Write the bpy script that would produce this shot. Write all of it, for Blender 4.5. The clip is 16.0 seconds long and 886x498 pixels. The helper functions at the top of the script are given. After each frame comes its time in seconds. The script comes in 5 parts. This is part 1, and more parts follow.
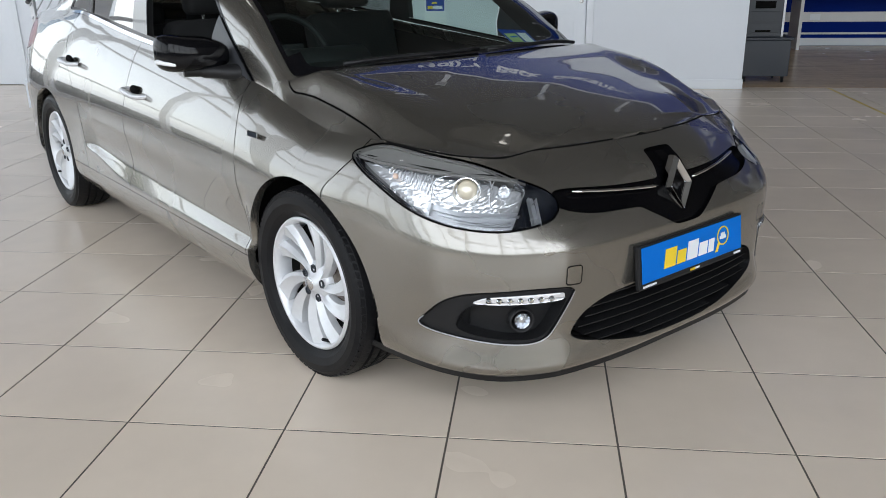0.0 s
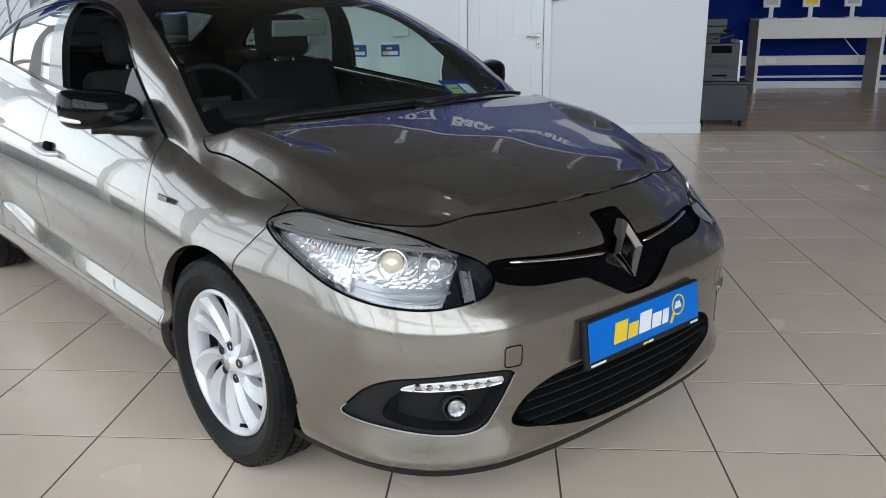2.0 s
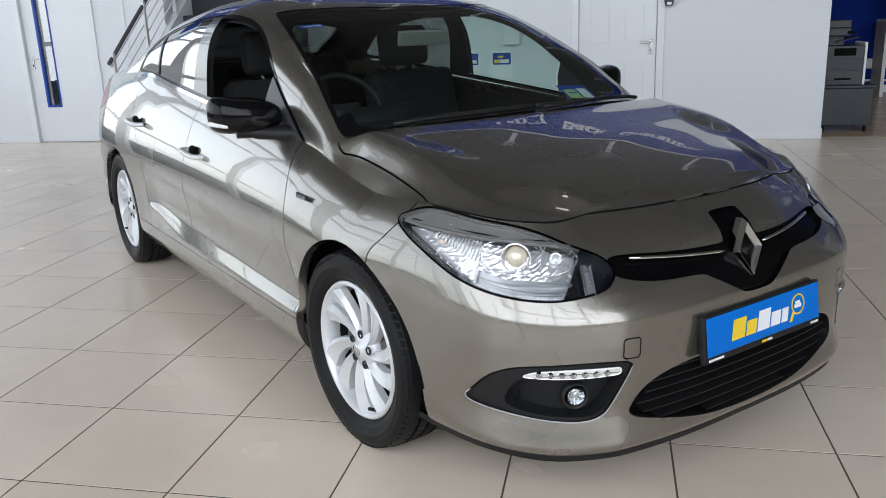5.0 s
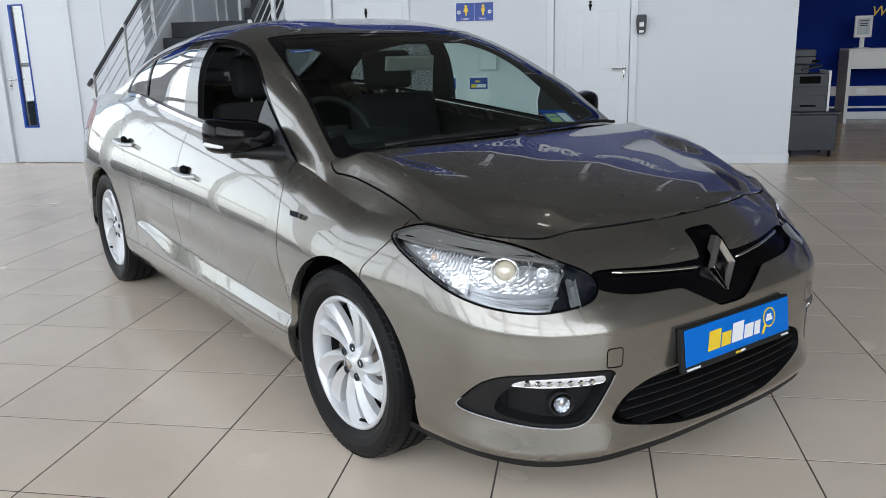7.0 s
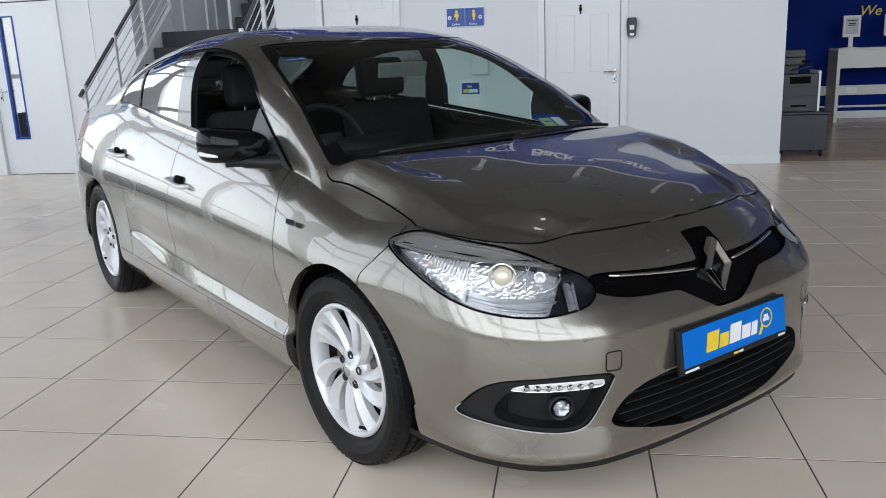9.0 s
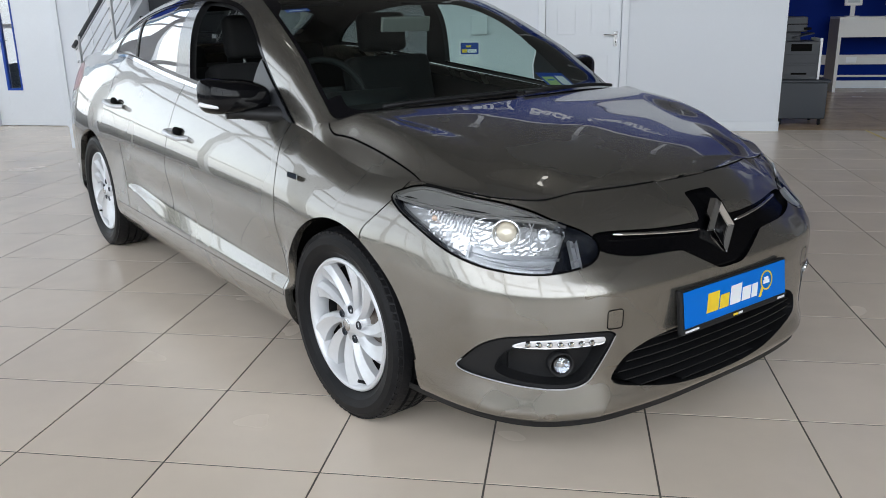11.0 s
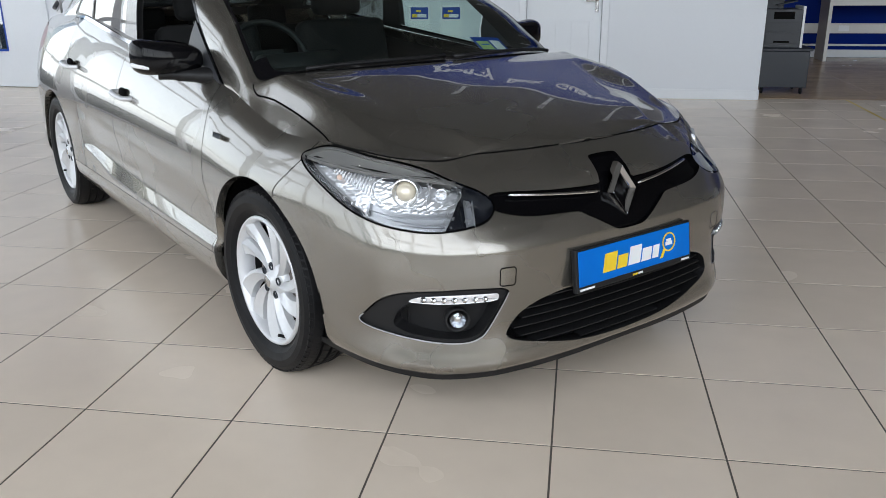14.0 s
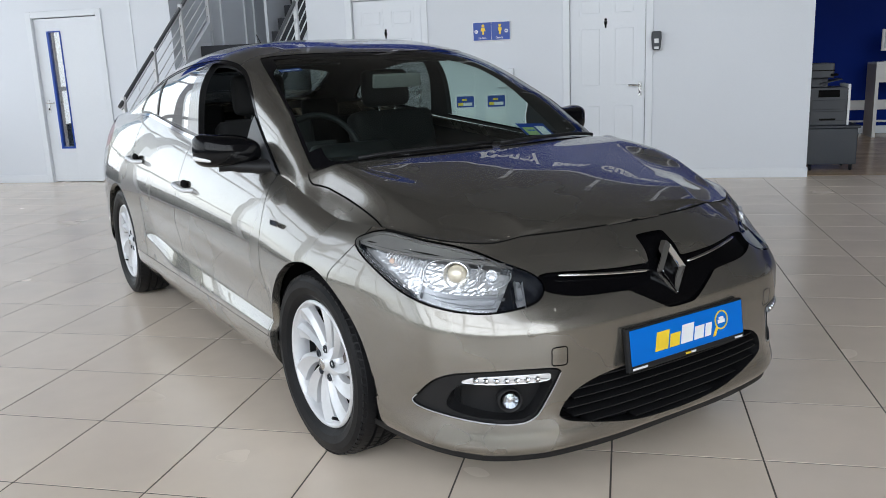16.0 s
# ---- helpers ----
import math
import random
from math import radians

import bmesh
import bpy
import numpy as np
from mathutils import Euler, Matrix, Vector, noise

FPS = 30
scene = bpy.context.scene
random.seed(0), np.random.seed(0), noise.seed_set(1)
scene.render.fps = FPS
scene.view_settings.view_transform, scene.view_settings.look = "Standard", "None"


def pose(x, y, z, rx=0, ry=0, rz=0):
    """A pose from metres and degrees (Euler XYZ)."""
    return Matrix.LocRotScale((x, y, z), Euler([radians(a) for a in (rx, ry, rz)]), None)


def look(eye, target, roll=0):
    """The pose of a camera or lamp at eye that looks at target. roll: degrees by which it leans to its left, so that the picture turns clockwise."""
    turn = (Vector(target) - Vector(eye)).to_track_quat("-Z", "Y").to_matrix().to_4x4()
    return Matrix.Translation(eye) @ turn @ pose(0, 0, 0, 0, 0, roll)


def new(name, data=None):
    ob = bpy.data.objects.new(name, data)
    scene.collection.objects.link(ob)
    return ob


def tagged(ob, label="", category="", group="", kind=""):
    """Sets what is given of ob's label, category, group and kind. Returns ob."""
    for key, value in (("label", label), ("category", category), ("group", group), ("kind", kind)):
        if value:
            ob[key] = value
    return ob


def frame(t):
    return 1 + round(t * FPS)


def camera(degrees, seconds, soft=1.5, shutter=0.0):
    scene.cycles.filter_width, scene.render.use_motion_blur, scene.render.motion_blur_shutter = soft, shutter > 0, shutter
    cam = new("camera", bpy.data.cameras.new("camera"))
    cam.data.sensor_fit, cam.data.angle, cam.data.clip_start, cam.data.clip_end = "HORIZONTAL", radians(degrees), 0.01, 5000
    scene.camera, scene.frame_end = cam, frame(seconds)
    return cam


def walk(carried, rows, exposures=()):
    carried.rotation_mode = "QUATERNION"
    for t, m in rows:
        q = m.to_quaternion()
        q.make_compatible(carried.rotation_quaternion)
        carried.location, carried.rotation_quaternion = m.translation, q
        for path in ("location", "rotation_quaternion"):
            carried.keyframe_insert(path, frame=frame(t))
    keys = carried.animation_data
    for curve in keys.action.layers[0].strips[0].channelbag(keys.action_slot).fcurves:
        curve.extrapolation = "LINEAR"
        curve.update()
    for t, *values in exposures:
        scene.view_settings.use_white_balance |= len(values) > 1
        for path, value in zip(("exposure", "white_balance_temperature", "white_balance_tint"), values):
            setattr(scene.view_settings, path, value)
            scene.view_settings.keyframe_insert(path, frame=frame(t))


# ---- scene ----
cam = camera(56.7, 16.0, soft=0.8)
PATH = [
    (0, (-2.045, -2.232, 1.301), (-0.864, -0.759, 0.642), -0.8),
    (0.5, (-2.054, -2.225, 1.316), (-0.847, -0.732, 0.755), -1.5),
    (1, (-2.064, -2.217, 1.322), (-0.809, -0.753, 0.789), -0.9),
    (1.5, (-1.966, -2.174, 1.313), (-0.697, -0.73, 0.762), -0.7),
    (2, (-1.798, -2.106, 1.312), (-0.538, -0.66, 0.745), -0.8),
    (2.5, (-1.759, -2.079, 1.309), (-0.553, -0.594, 0.726), -1.4),
    (3, (-1.769, -2.078, 1.304), (-0.625, -0.551, 0.705), -2.0),
    (3.5, (-1.788, -2.085, 1.307), (-0.714, -0.507, 0.71), -2.3),
    (4, (-1.812, -2.108, 1.313), (-0.768, -0.507, 0.726), -2.2),
    (4.2, (-1.829, -2.12, 1.311), (-0.788, -0.511, 0.739), -2.1),
    (6.5, (-2.029, -2.236, 1.319), (-0.909, -0.66, 0.81), -1.6),
    (7, (-2.023, -2.234, 1.322), (-0.895, -0.657, 0.833), -1.5),
    (7.5, (-2.021, -2.229, 1.325), (-0.886, -0.653, 0.849), -1.8),
    (8, (-2.022, -2.226, 1.323), (-0.886, -0.649, 0.848), -2.1),
    (8.5, (-2.026, -2.23, 1.325), (-0.885, -0.658, 0.848), -2.4),
    (10.8, (-2.052, -2.211, 1.314), (-0.903, -0.666, 0.773), -1.2),
    (11, (-2.056, -2.208, 1.302), (-0.914, -0.667, 0.738), -1.0),
    (11.5, (-2.067, -2.194, 1.307), (-0.955, -0.646, 0.7), 1.4),
    (12, (-2.047, -2.224, 1.322), (-0.932, -0.673, 0.729), 1.8),
    (12.5, (-1.995, -2.279, 1.322), (-0.829, -0.76, 0.744), 0.3),
    (13, (-1.886, -2.382, 1.302), (-0.729, -0.866, 0.699), 0.2),
    (13.5, (-1.848, -2.434, 1.296), (-0.703, -0.923, 0.66), 0.1),
    (14, (-1.866, -2.454, 1.298), (-0.752, -0.921, 0.658), -0.5),
    (14.5, (-1.88, -2.47, 1.304), (-0.783, -0.87, 0.816), -1.3),
    (15, (-1.876, -2.473, 1.299), (-0.8, -0.855, 0.825), -2.1),
    (15.5, (-1.889, -2.474, 1.301), (-0.831, -0.839, 0.846), -2.3),
    (16, (-1.898, -2.486, 1.304), (-0.845, -0.844, 0.863), -2.3),
]
walk(cam, [(t, look(eye, target, roll)) for t, eye, target, roll in PATH])

# ---- world, daylight, exposure ----
world = bpy.data.worlds.new("sky")
scene.world = world
world.use_nodes = True
wn = world.node_tree.nodes
sky = wn.new("ShaderNodeTexSky")
sky.sky_type, sky.sun_disc = "NISHITA", False
sky.sun_elevation, sky.sun_rotation = radians(42), radians(150)
sky.dust_density, sky.ozone_density = 1.6, 1.0
world.node_tree.links.new(sky.outputs[0], wn["Background"].inputs[0])
wn["Background"].inputs[1].default_value = 0.10
scene.view_settings.exposure = -0.15

WALL_TURN = -46.1                                    # the building stands at an angle to the car
ROOM = pose(5.884, 2.596, 0, 0, 0, WALL_TURN)        # x along the back wall, y into it, origin at its free corner
LEFT, RIGHT, BACK, FRONT, HIGH = -10.3, 9.0, 4.7, -13.5, 8.5
GLAZED = 4.8                                         # head of the side windows


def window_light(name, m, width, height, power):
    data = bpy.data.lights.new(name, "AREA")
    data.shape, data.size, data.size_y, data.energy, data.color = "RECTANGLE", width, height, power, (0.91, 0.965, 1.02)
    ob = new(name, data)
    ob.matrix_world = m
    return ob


# sky light in the glazed walls
window_light("window_light", ROOM @ pose((LEFT + RIGHT) / 2, FRONT - 0.25, 4.7, 90, 0, 0), RIGHT - LEFT - 0.6, 6.9, 1830)
window_light("window_light", ROOM @ pose(LEFT - 0.25, FRONT / 2, GLAZED / 2 + 0.25, 90, 0, -90), -FRONT - 0.6, GLAZED - 0.7, 370)

window_light("stairwell_fill", ROOM @ pose(-6.27, 2.7, HIGH - 0.06), 1.6, 4.2, 90)      # fill light added over the stairwell, under a closed ceiling

# ---- materials ----


def material(name, color, rough=0.5, metal=0.0, coat=0.0, grain=0.0, grain_scale=40.0, blotch=0.0, blotch_scale=3.0, bump=0.0, spread=0.0, spec=0.5, emit=0.0):
    """Principled surface with colour variation at two scales, fine relief and a spread from piece to piece."""
    m = bpy.data.materials.new(name)
    m.use_nodes = True
    nodes, link = m.node_tree.nodes, m.node_tree.links.new
    b = nodes["Principled BSDF"]
    b.inputs["Base Color"].default_value = (*color, 1)
    b.inputs["Roughness"].default_value, b.inputs["Metallic"].default_value = rough, metal
    b.inputs["Specular IOR Level"].default_value = spec
    if coat:
        b.inputs["Coat Weight"].default_value, b.inputs["Coat Roughness"].default_value, b.inputs["Coat IOR"].default_value = coat, 0.004, 1.62
    if emit:
        b.inputs["Emission Color"].default_value, b.inputs["Emission Strength"].default_value = (*color, 1), emit
    if not (grain or blotch or bump or spread):
        return m
    where = nodes.new("ShaderNodeTexCoord").outputs["Object"]
    shift = nodes.new("ShaderNodeVectorMath")
    info = nodes.new("ShaderNodeObjectInfo")
    push = nodes.new("ShaderNodeVectorMath")
    push.operation = "SCALE"
    push.inputs[0].default_value = (17, 31, 47)
    link(info.outputs["Random"], push.inputs["Scale"])
    link(where, shift.inputs[0])
    link(push.outputs[0], shift.inputs[1])
    value = None
    for amount, scale, detail in ((grain, grain_scale, 4), (blotch, blotch_scale, 3)):
        if not amount:
            continue
        tex = nodes.new("ShaderNodeTexNoise")
        tex.inputs["Scale"].default_value, tex.inputs["Detail"].default_value = scale, detail
        link(shift.outputs[0], tex.inputs["Vector"])
        rng = nodes.new("ShaderNodeMapRange")
        rng.inputs["From Min"].default_value, rng.inputs["From Max"].default_value = 0.25, 0.75
        rng.inputs["To Min"].default_value, rng.inputs["To Max"].default_value = 1 - amount, 1 + amount
        link(tex.outputs[0], rng.inputs[0])
        if value is None:
            value = rng.outputs[0]
        else:
            mul = nodes.new("ShaderNodeMath")
            mul.operation = "MULTIPLY"
            link(value, mul.inputs[0])
            link(rng.outputs[0], mul.inputs[1])
            value = mul.outputs[0]
        if amount == blotch and rough > 0.05:
            rr = nodes.new("ShaderNodeMapRange")
            rr.inputs["From Min"].default_value, rr.inputs["From Max"].default_value = 0.3, 0.7
            rr.inputs["To Min"].default_value, rr.inputs["To Max"].default_value = rough * 0.85, rough * 1.15
            link(tex.outputs[0], rr.inputs[0])
            link(rr.outputs[0], b.inputs["Roughness"])
    if spread:
        rng = nodes.new("ShaderNodeMapRange")
        rng.inputs["To Min"].default_value, rng.inputs["To Max"].default_value = 1 - spread, 1 + spread
        link(info.outputs["Random"], rng.inputs[0])
        if value is None:
            value = rng.outputs[0]
        else:
            mul = nodes.new("ShaderNodeMath")
            mul.operation = "MULTIPLY"
            link(value, mul.inputs[0])
            link(rng.outputs[0], mul.inputs[1])
            value = mul.outputs[0]
    if value is not None:
        tint = nodes.new("ShaderNodeVectorMath")
        tint.operation = "SCALE"
        tint.inputs[0].default_value = color
        link(value, tint.inputs["Scale"])
        link(tint.outputs[0], b.inputs["Base Color"])
    if bump:
        tex = nodes.new("ShaderNodeTexNoise")
        tex.inputs["Scale"].default_value, tex.inputs["Detail"].default_value = grain_scale * 2, 3
        link(shift.outputs[0], tex.inputs["Vector"])
        bp = nodes.new("ShaderNodeBump")
        bp.inputs["Strength"].default_value, bp.inputs["Distance"].default_value = bump, 0.002
        link(tex.outputs[0], bp.inputs["Height"])
        link(bp.outputs[0], b.inputs["Normal"])
    return m


def glass(name, tint, rough=0.0, base=0.04):
    """A thin pane: tinted see-through, with a mirror gloss that grows towards grazing."""
    m = bpy.data.materials.new(name)
    m.use_nodes = True
    nodes, link = m.node_tree.nodes, m.node_tree.links.new
    nodes.remove(nodes["Principled BSDF"])
    clear, gloss, mix = (nodes.new(k) for k in ("ShaderNodeBsdfTransparent", "ShaderNodeBsdfGlossy", "ShaderNodeMixShader"))
    clear.inputs[0].default_value = (*tint, 1)
    gloss.inputs["Roughness"].default_value = rough
    facing = nodes.new("ShaderNodeLayerWeight")
    facing.inputs["Blend"].default_value = 0.5
    power, scale = nodes.new("ShaderNodeMath"), nodes.new("ShaderNodeMath")
    power.operation, power.inputs[1].default_value = "POWER", 4.0
    scale.operation, scale.inputs[1].default_value, scale.inputs[2].default_value = "MULTIPLY_ADD", 1 - base, base
    link(facing.outputs["Facing"], power.inputs[0])
    link(power.outputs[0], scale.inputs[0])
    link(scale.outputs[0], mix.inputs[0])
    link(clear.outputs[0], mix.inputs[1])
    link(gloss.outputs[0], mix.inputs[2])
    link(mix.outputs[0], nodes["Material Output"].inputs[0])
    return m


PAINT = material("taupe_metallic_paint", (0.252, 0.237, 0.210), 0.26, 0.85, 1.0, grain=0.10, grain_scale=900, blotch=0.02, blotch_scale=2)
GRILLE_BLACK = material("deep_gloss_black", (0.0025, 0.0025, 0.003), 0.14, spec=0.10, blotch=0.1)
# gloss pillar trim; the sky it mirrors is put into the grey
PILLAR_SKY_GREY = material("sky_grey_pillar_cover", (0.13, 0.135, 0.14), 0.25, 0.3, 0.5, grain=0.02)
EMBLEM = material("dark_chrome", (0.66, 0.67, 0.69), 0.04, 1.0, blotch=0.03)
# black for rubber, and for shade in gaps, recesses and between spokes
GAP = material("rubber_and_shade_black", (0.004, 0.004, 0.004), 0.9, spec=0.1)
PLASTIC = material("textured_black_plastic", (0.012, 0.012, 0.013), 0.5, spec=0.3, grain=0.1, grain_scale=300, bump=0.25)
GLOSS_BLACK = material("gloss_black_plastic", (0.004, 0.004, 0.005), 0.10, spec=0.22, blotch=0.1)
TRIM = material("dark_interior_trim", (0.009, 0.009, 0.010), 0.65, grain=0.15, grain_scale=200, bump=0.3)
SEAT = material("charcoal_seat_cloth", (0.005, 0.005, 0.0055), 0.9, grain=0.3, grain_scale=350, blotch=0.1, bump=0.4)
CHROME = material("chrome", (0.82, 0.83, 0.84), 0.06, 1.0, blotch=0.02)
ALLOY = material("silver_painted_alloy", (0.66, 0.67, 0.69), 0.36, 0.30, 0.4, grain=0.03, blotch=0.03)
STEEL = material("brake_steel", (0.20, 0.17, 0.15), 0.5, 0.9, grain=0.3, grain_scale=60)
RUBBER = material("tyre_rubber", (0.009, 0.009, 0.010), 0.5, spec=0.18, grain=0.15, grain_scale=120, blotch=0.15, blotch_scale=9, bump=0.2)
LAMP_GREY = material("lamp_bezel_silver", (0.44, 0.45, 0.47), 0.28, 0.5, grain=0.05)
LAMP_MID = material("lamp_bezel_grey", (0.24, 0.235, 0.225), 0.25, 0.3, grain=0.05)
DARK_PANEL = material("dark_upper_panel", (0.06, 0.055, 0.05), 0.7, grain=0.05, blotch=0.08)
DIFFUSER = material("lamp_diffuser", (1.0, 0.97, 0.92), 0.5, emit=8.0)
LAMP_DARK = material("lamp_bezel_dark", (0.008, 0.010, 0.016), 0.12, coat=0.2, blotch=0.1)
REFLECTOR = material("lamp_reflector", (0.82, 0.83, 0.85), 0.16, 0.65, blotch=0.03)
AMBER = material("amber_bulb", (0.85, 0.62, 0.5), 0.3, blotch=0.05)
# the warm light in the projector is put into its base colour
WARM_LENS = material("projector_lens", (0.85, 0.76, 0.6), 0.08, 0.2, 1.0, blotch=0.05)
RED_LENS = material("tail_lamp_red", (0.26, 0.004, 0.008), 0.15, spec=0.3, coat=0.15, blotch=0.1)
CLEAR = glass("clear_lens", (0.95, 0.96, 0.97))
WINDSCREEN = glass("windscreen_glass", (0.70, 0.81, 0.78))
TINTED = glass("privacy_glass", (0.42, 0.46, 0.45), base=0.55)
PLATE_BLUE = material("plate_blue", (0.0, 0.15, 0.60), 0.45, spec=0.15, blotch=0.03)
SIGN_BLUE = material("sign_blue", (0.001, 0.050, 0.34), 0.35, blotch=0.04)
BAND_BLUE = material("band_blue", (0.001, 0.026, 0.23), 0.4, spec=0.15, blotch=0.04)
SIGN_YELLOW = material("sign_yellow", (0.85, 0.60, 0.03), 0.45, blotch=0.03)
SIGN_WHITE = material("sign_white", (0.82, 0.83, 0.85), 0.45, blotch=0.03)
STICKER_GREEN = material("sticker_green", (0.45, 0.6, 0.25), 0.5, blotch=0.1)
WHITE_WALL = material("white_wall_paint", (0.70, 0.725, 0.765), 0.6, grain=0.012, grain_scale=120, blotch=0.02, blotch_scale=0.8, bump=0.06)
WHITE_DOOR = material("white_gloss_door", (0.73, 0.755, 0.79), 0.35, grain=0.01, blotch=0.015, bump=0.03)
BLUE_WALL = material("blue_wall_paint", (0.001, 0.017, 0.17), 0.6, spec=0.08, grain=0.03, grain_scale=60, blotch=0.05, blotch_scale=0.9, bump=0.05)
TILE = material("beige_porcelain_tile", (0.765, 0.655, 0.54), 0.24, grain=0.02, grain_scale=9, blotch=0.05, blotch_scale=1.6, spread=0.03)
GROUT = material("dark_grout", (0.10, 0.085, 0.07), 0.8, grain=0.2, grain_scale=80)
CEILING = material("ceiling_deck", (0.085, 0.078, 0.07), 0.7, grain=0.04, blotch=0.05, blotch_scale=0.7)
FRAME_WHITE = material("white_aluminium", (0.75, 0.76, 0.78), 0.35, 0.1, blotch=0.03)
RAIL_GREY = material("dark_handrail", (0.11, 0.115, 0.12), 0.35, 0.3, blotch=0.1)
STAIR_DARK = material("dark_stair_rubber", (0.022, 0.024, 0.03), 0.6, grain=0.15, blotch=0.1, bump=0.1)
GREY_CABINET = material("dark_grey_cabinet", (0.022, 0.027, 0.036), 0.45, grain=0.05, blotch=0.05)
GREY_PRINTER = material("grey_printer", (0.032, 0.036, 0.043), 0.45, grain=0.04, blotch=0.06)
DESK_WHITE = material("white_laminate", (0.72, 0.71, 0.69), 0.4, grain=0.015, blotch=0.02)
DESK_SIDE = material("pale_wood_grain_laminate", (0.42, 0.38, 0.33), 0.5, grain=0.10, grain_scale=30, blotch=0.05)
METAL = material("brushed_steel", (0.6, 0.6, 0.6), 0.25, 1.0, grain=0.05, grain_scale=200)
ASPHALT = material("asphalt", (0.06, 0.06, 0.06), 0.9, grain=0.3, grain_scale=60, blotch=0.2, blotch_scale=0.3)
PLAIN_WALL = material("dull_brown_grey_wall", (0.16, 0.145, 0.13), 0.7, grain=0.03, grain_scale=60, blotch=0.06, blotch_scale=0.8)
# dark plastic of the mirror sail, base colour lightened for its sheen
SAIL_SHEEN_GREY = material("sheen_grey_plastic", (0.045, 0.047, 0.053), 0.38, spec=0.4, grain=0.08, grain_scale=300, bump=0.1)
DOOR_PANE = glass("door_pane", (0.7, 0.74, 0.76), base=0.38)
# brown that carries the corridor's dimmer, warmer light
DIM_PLANK = material("dim_brown_plank", (0.47, 0.335, 0.215), 0.24, grain=0.10, grain_scale=14, blotch=0.08, blotch_scale=2.0, spread=0.08)
TAPE_YELLOW = material("yellow_floor_tape", (0.55, 0.40, 0.05), 0.5, grain=0.2, blotch=0.2)
SCREEN = material("printed_sheet", (0.42, 0.46, 0.48), 0.3, blotch=0.1, blotch_scale=20)

# ---- mesh helpers ----


def thing(name, m=Matrix(), label="", category="", group="", kind=""):
    ob = tagged(new(name), label, category, group, kind)
    ob.empty_display_size = 0.1
    ob.matrix_world = m
    return ob


def part(name, bm, mat, parent=None, label="", smooth=False):
    """Links a bmesh as one mesh object, under a thing or a part."""
    bm.normal_update()
    me = bpy.data.meshes.new(name)
    bm.to_mesh(me)
    bm.free()
    me.materials.append(mat)
    if smooth:
        me.shade_smooth()
    ob = new(name, me)
    ob.parent = parent
    if label:
        ob["label"] = label
    return ob


def boxes(*spans, bevel=0.0, segments=1):
    """A bmesh of one or more boxes (x0, x1, y0, y1, z0, z1)."""
    bm = bmesh.new()
    for x0, x1, y0, y1, z0, z1 in spans:
        bmesh.ops.create_cube(bm, size=1, matrix=Matrix.LocRotScale(((x0 + x1) / 2, (y0 + y1) / 2, (z0 + z1) / 2), None, (x1 - x0, y1 - y0, z1 - z0)))
    if bevel:
        bmesh.ops.bevel(bm, geom=bm.edges[:], offset=bevel, segments=segments, affect="EDGES", profile=0.6)
    return bm


def tube(points, radius, sides=10, taper=None, caps=True):
    """A bmesh round tube along points."""
    bm = bmesh.new()
    pts = [Vector(p) for p in points]
    rings = []
    for i, p in enumerate(pts):
        d = (pts[min(i + 1, len(pts) - 1)] - pts[max(i - 1, 0)]).normalized()
        side = d.cross(Vector((0.123, 0.31, 0.94))).normalized()
        up = side.cross(d)
        r = radius if taper is None else radius * taper[i]
        rings.append([bm.verts.new(p + (side * math.cos(a) + up * math.sin(a)) * r) for a in (2 * math.pi * k / sides for k in range(sides))])
    for a, b in zip(rings, rings[1:]):
        for k in range(sides):
            bm.faces.new((a[k], a[(k + 1) % sides], b[(k + 1) % sides], b[k]))
    if caps:
        bm.faces.new(rings[0][::-1])
        bm.faces.new(rings[-1])
    return bm


def lathe(profile, sides=48, axis="x", arc=(0, 2 * math.pi)):
    """A bmesh turned about an axis from (along, radius) points."""
    bm = bmesh.new()
    full = abs(arc[1] - arc[0] - 2 * math.pi) < 1e-6
    steps = sides if full else sides + 1
    rings = []
    for k in range(steps):
        a = arc[0] + (arc[1] - arc[0]) * k / sides
        c, s = math.cos(a), math.sin(a)
        rings.append([bm.verts.new((h, r * c, r * s) if axis == "x" else (r * c, h, r * s) if axis == "y" else (r * c, r * s, h)) for h, r in profile])
    for k in range(sides):
        a, b = rings[k], rings[(k + 1) % steps]
        for i in range(len(profile) - 1):
            bm.faces.new((a[i], a[i + 1], b[i + 1], b[i]))
    bmesh.ops.remove_doubles(bm, verts=bm.verts[:], dist=1e-5)
    bmesh.ops.recalc_face_normals(bm, faces=bm.faces[:])
    return bm


def plate(outline, depth, axis="y", bevel=0.0):
    """A bmesh slab: a 2-D outline (in xz for axis y, xy for z, yz for x) pushed out by depth."""
    bm = bmesh.new()
    put = {"y": lambda a, b, d: (a, d, b), "z": lambda a, b, d: (a, b, d), "x": lambda a, b, d: (d, a, b)}[axis]
    lo = [bm.verts.new(put(a, b, 0)) for a, b in outline]
    hi = [bm.verts.new(put(a, b, depth)) for a, b in outline]
    bm.faces.new(lo)
    bm.faces.new(hi[::-1])
    for i in range(len(lo)):
        j = (i + 1) % len(lo)
        bm.faces.new((lo[j], lo[i], hi[i], hi[j]))
    bmesh.ops.recalc_face_normals(bm, faces=bm.faces[:])
    if bevel:
        bmesh.ops.bevel(bm, geom=[e for e in bm.edges if e.calc_face_angle(0) > 0.5], offset=bevel, segments=2, affect="EDGES")
    return bm


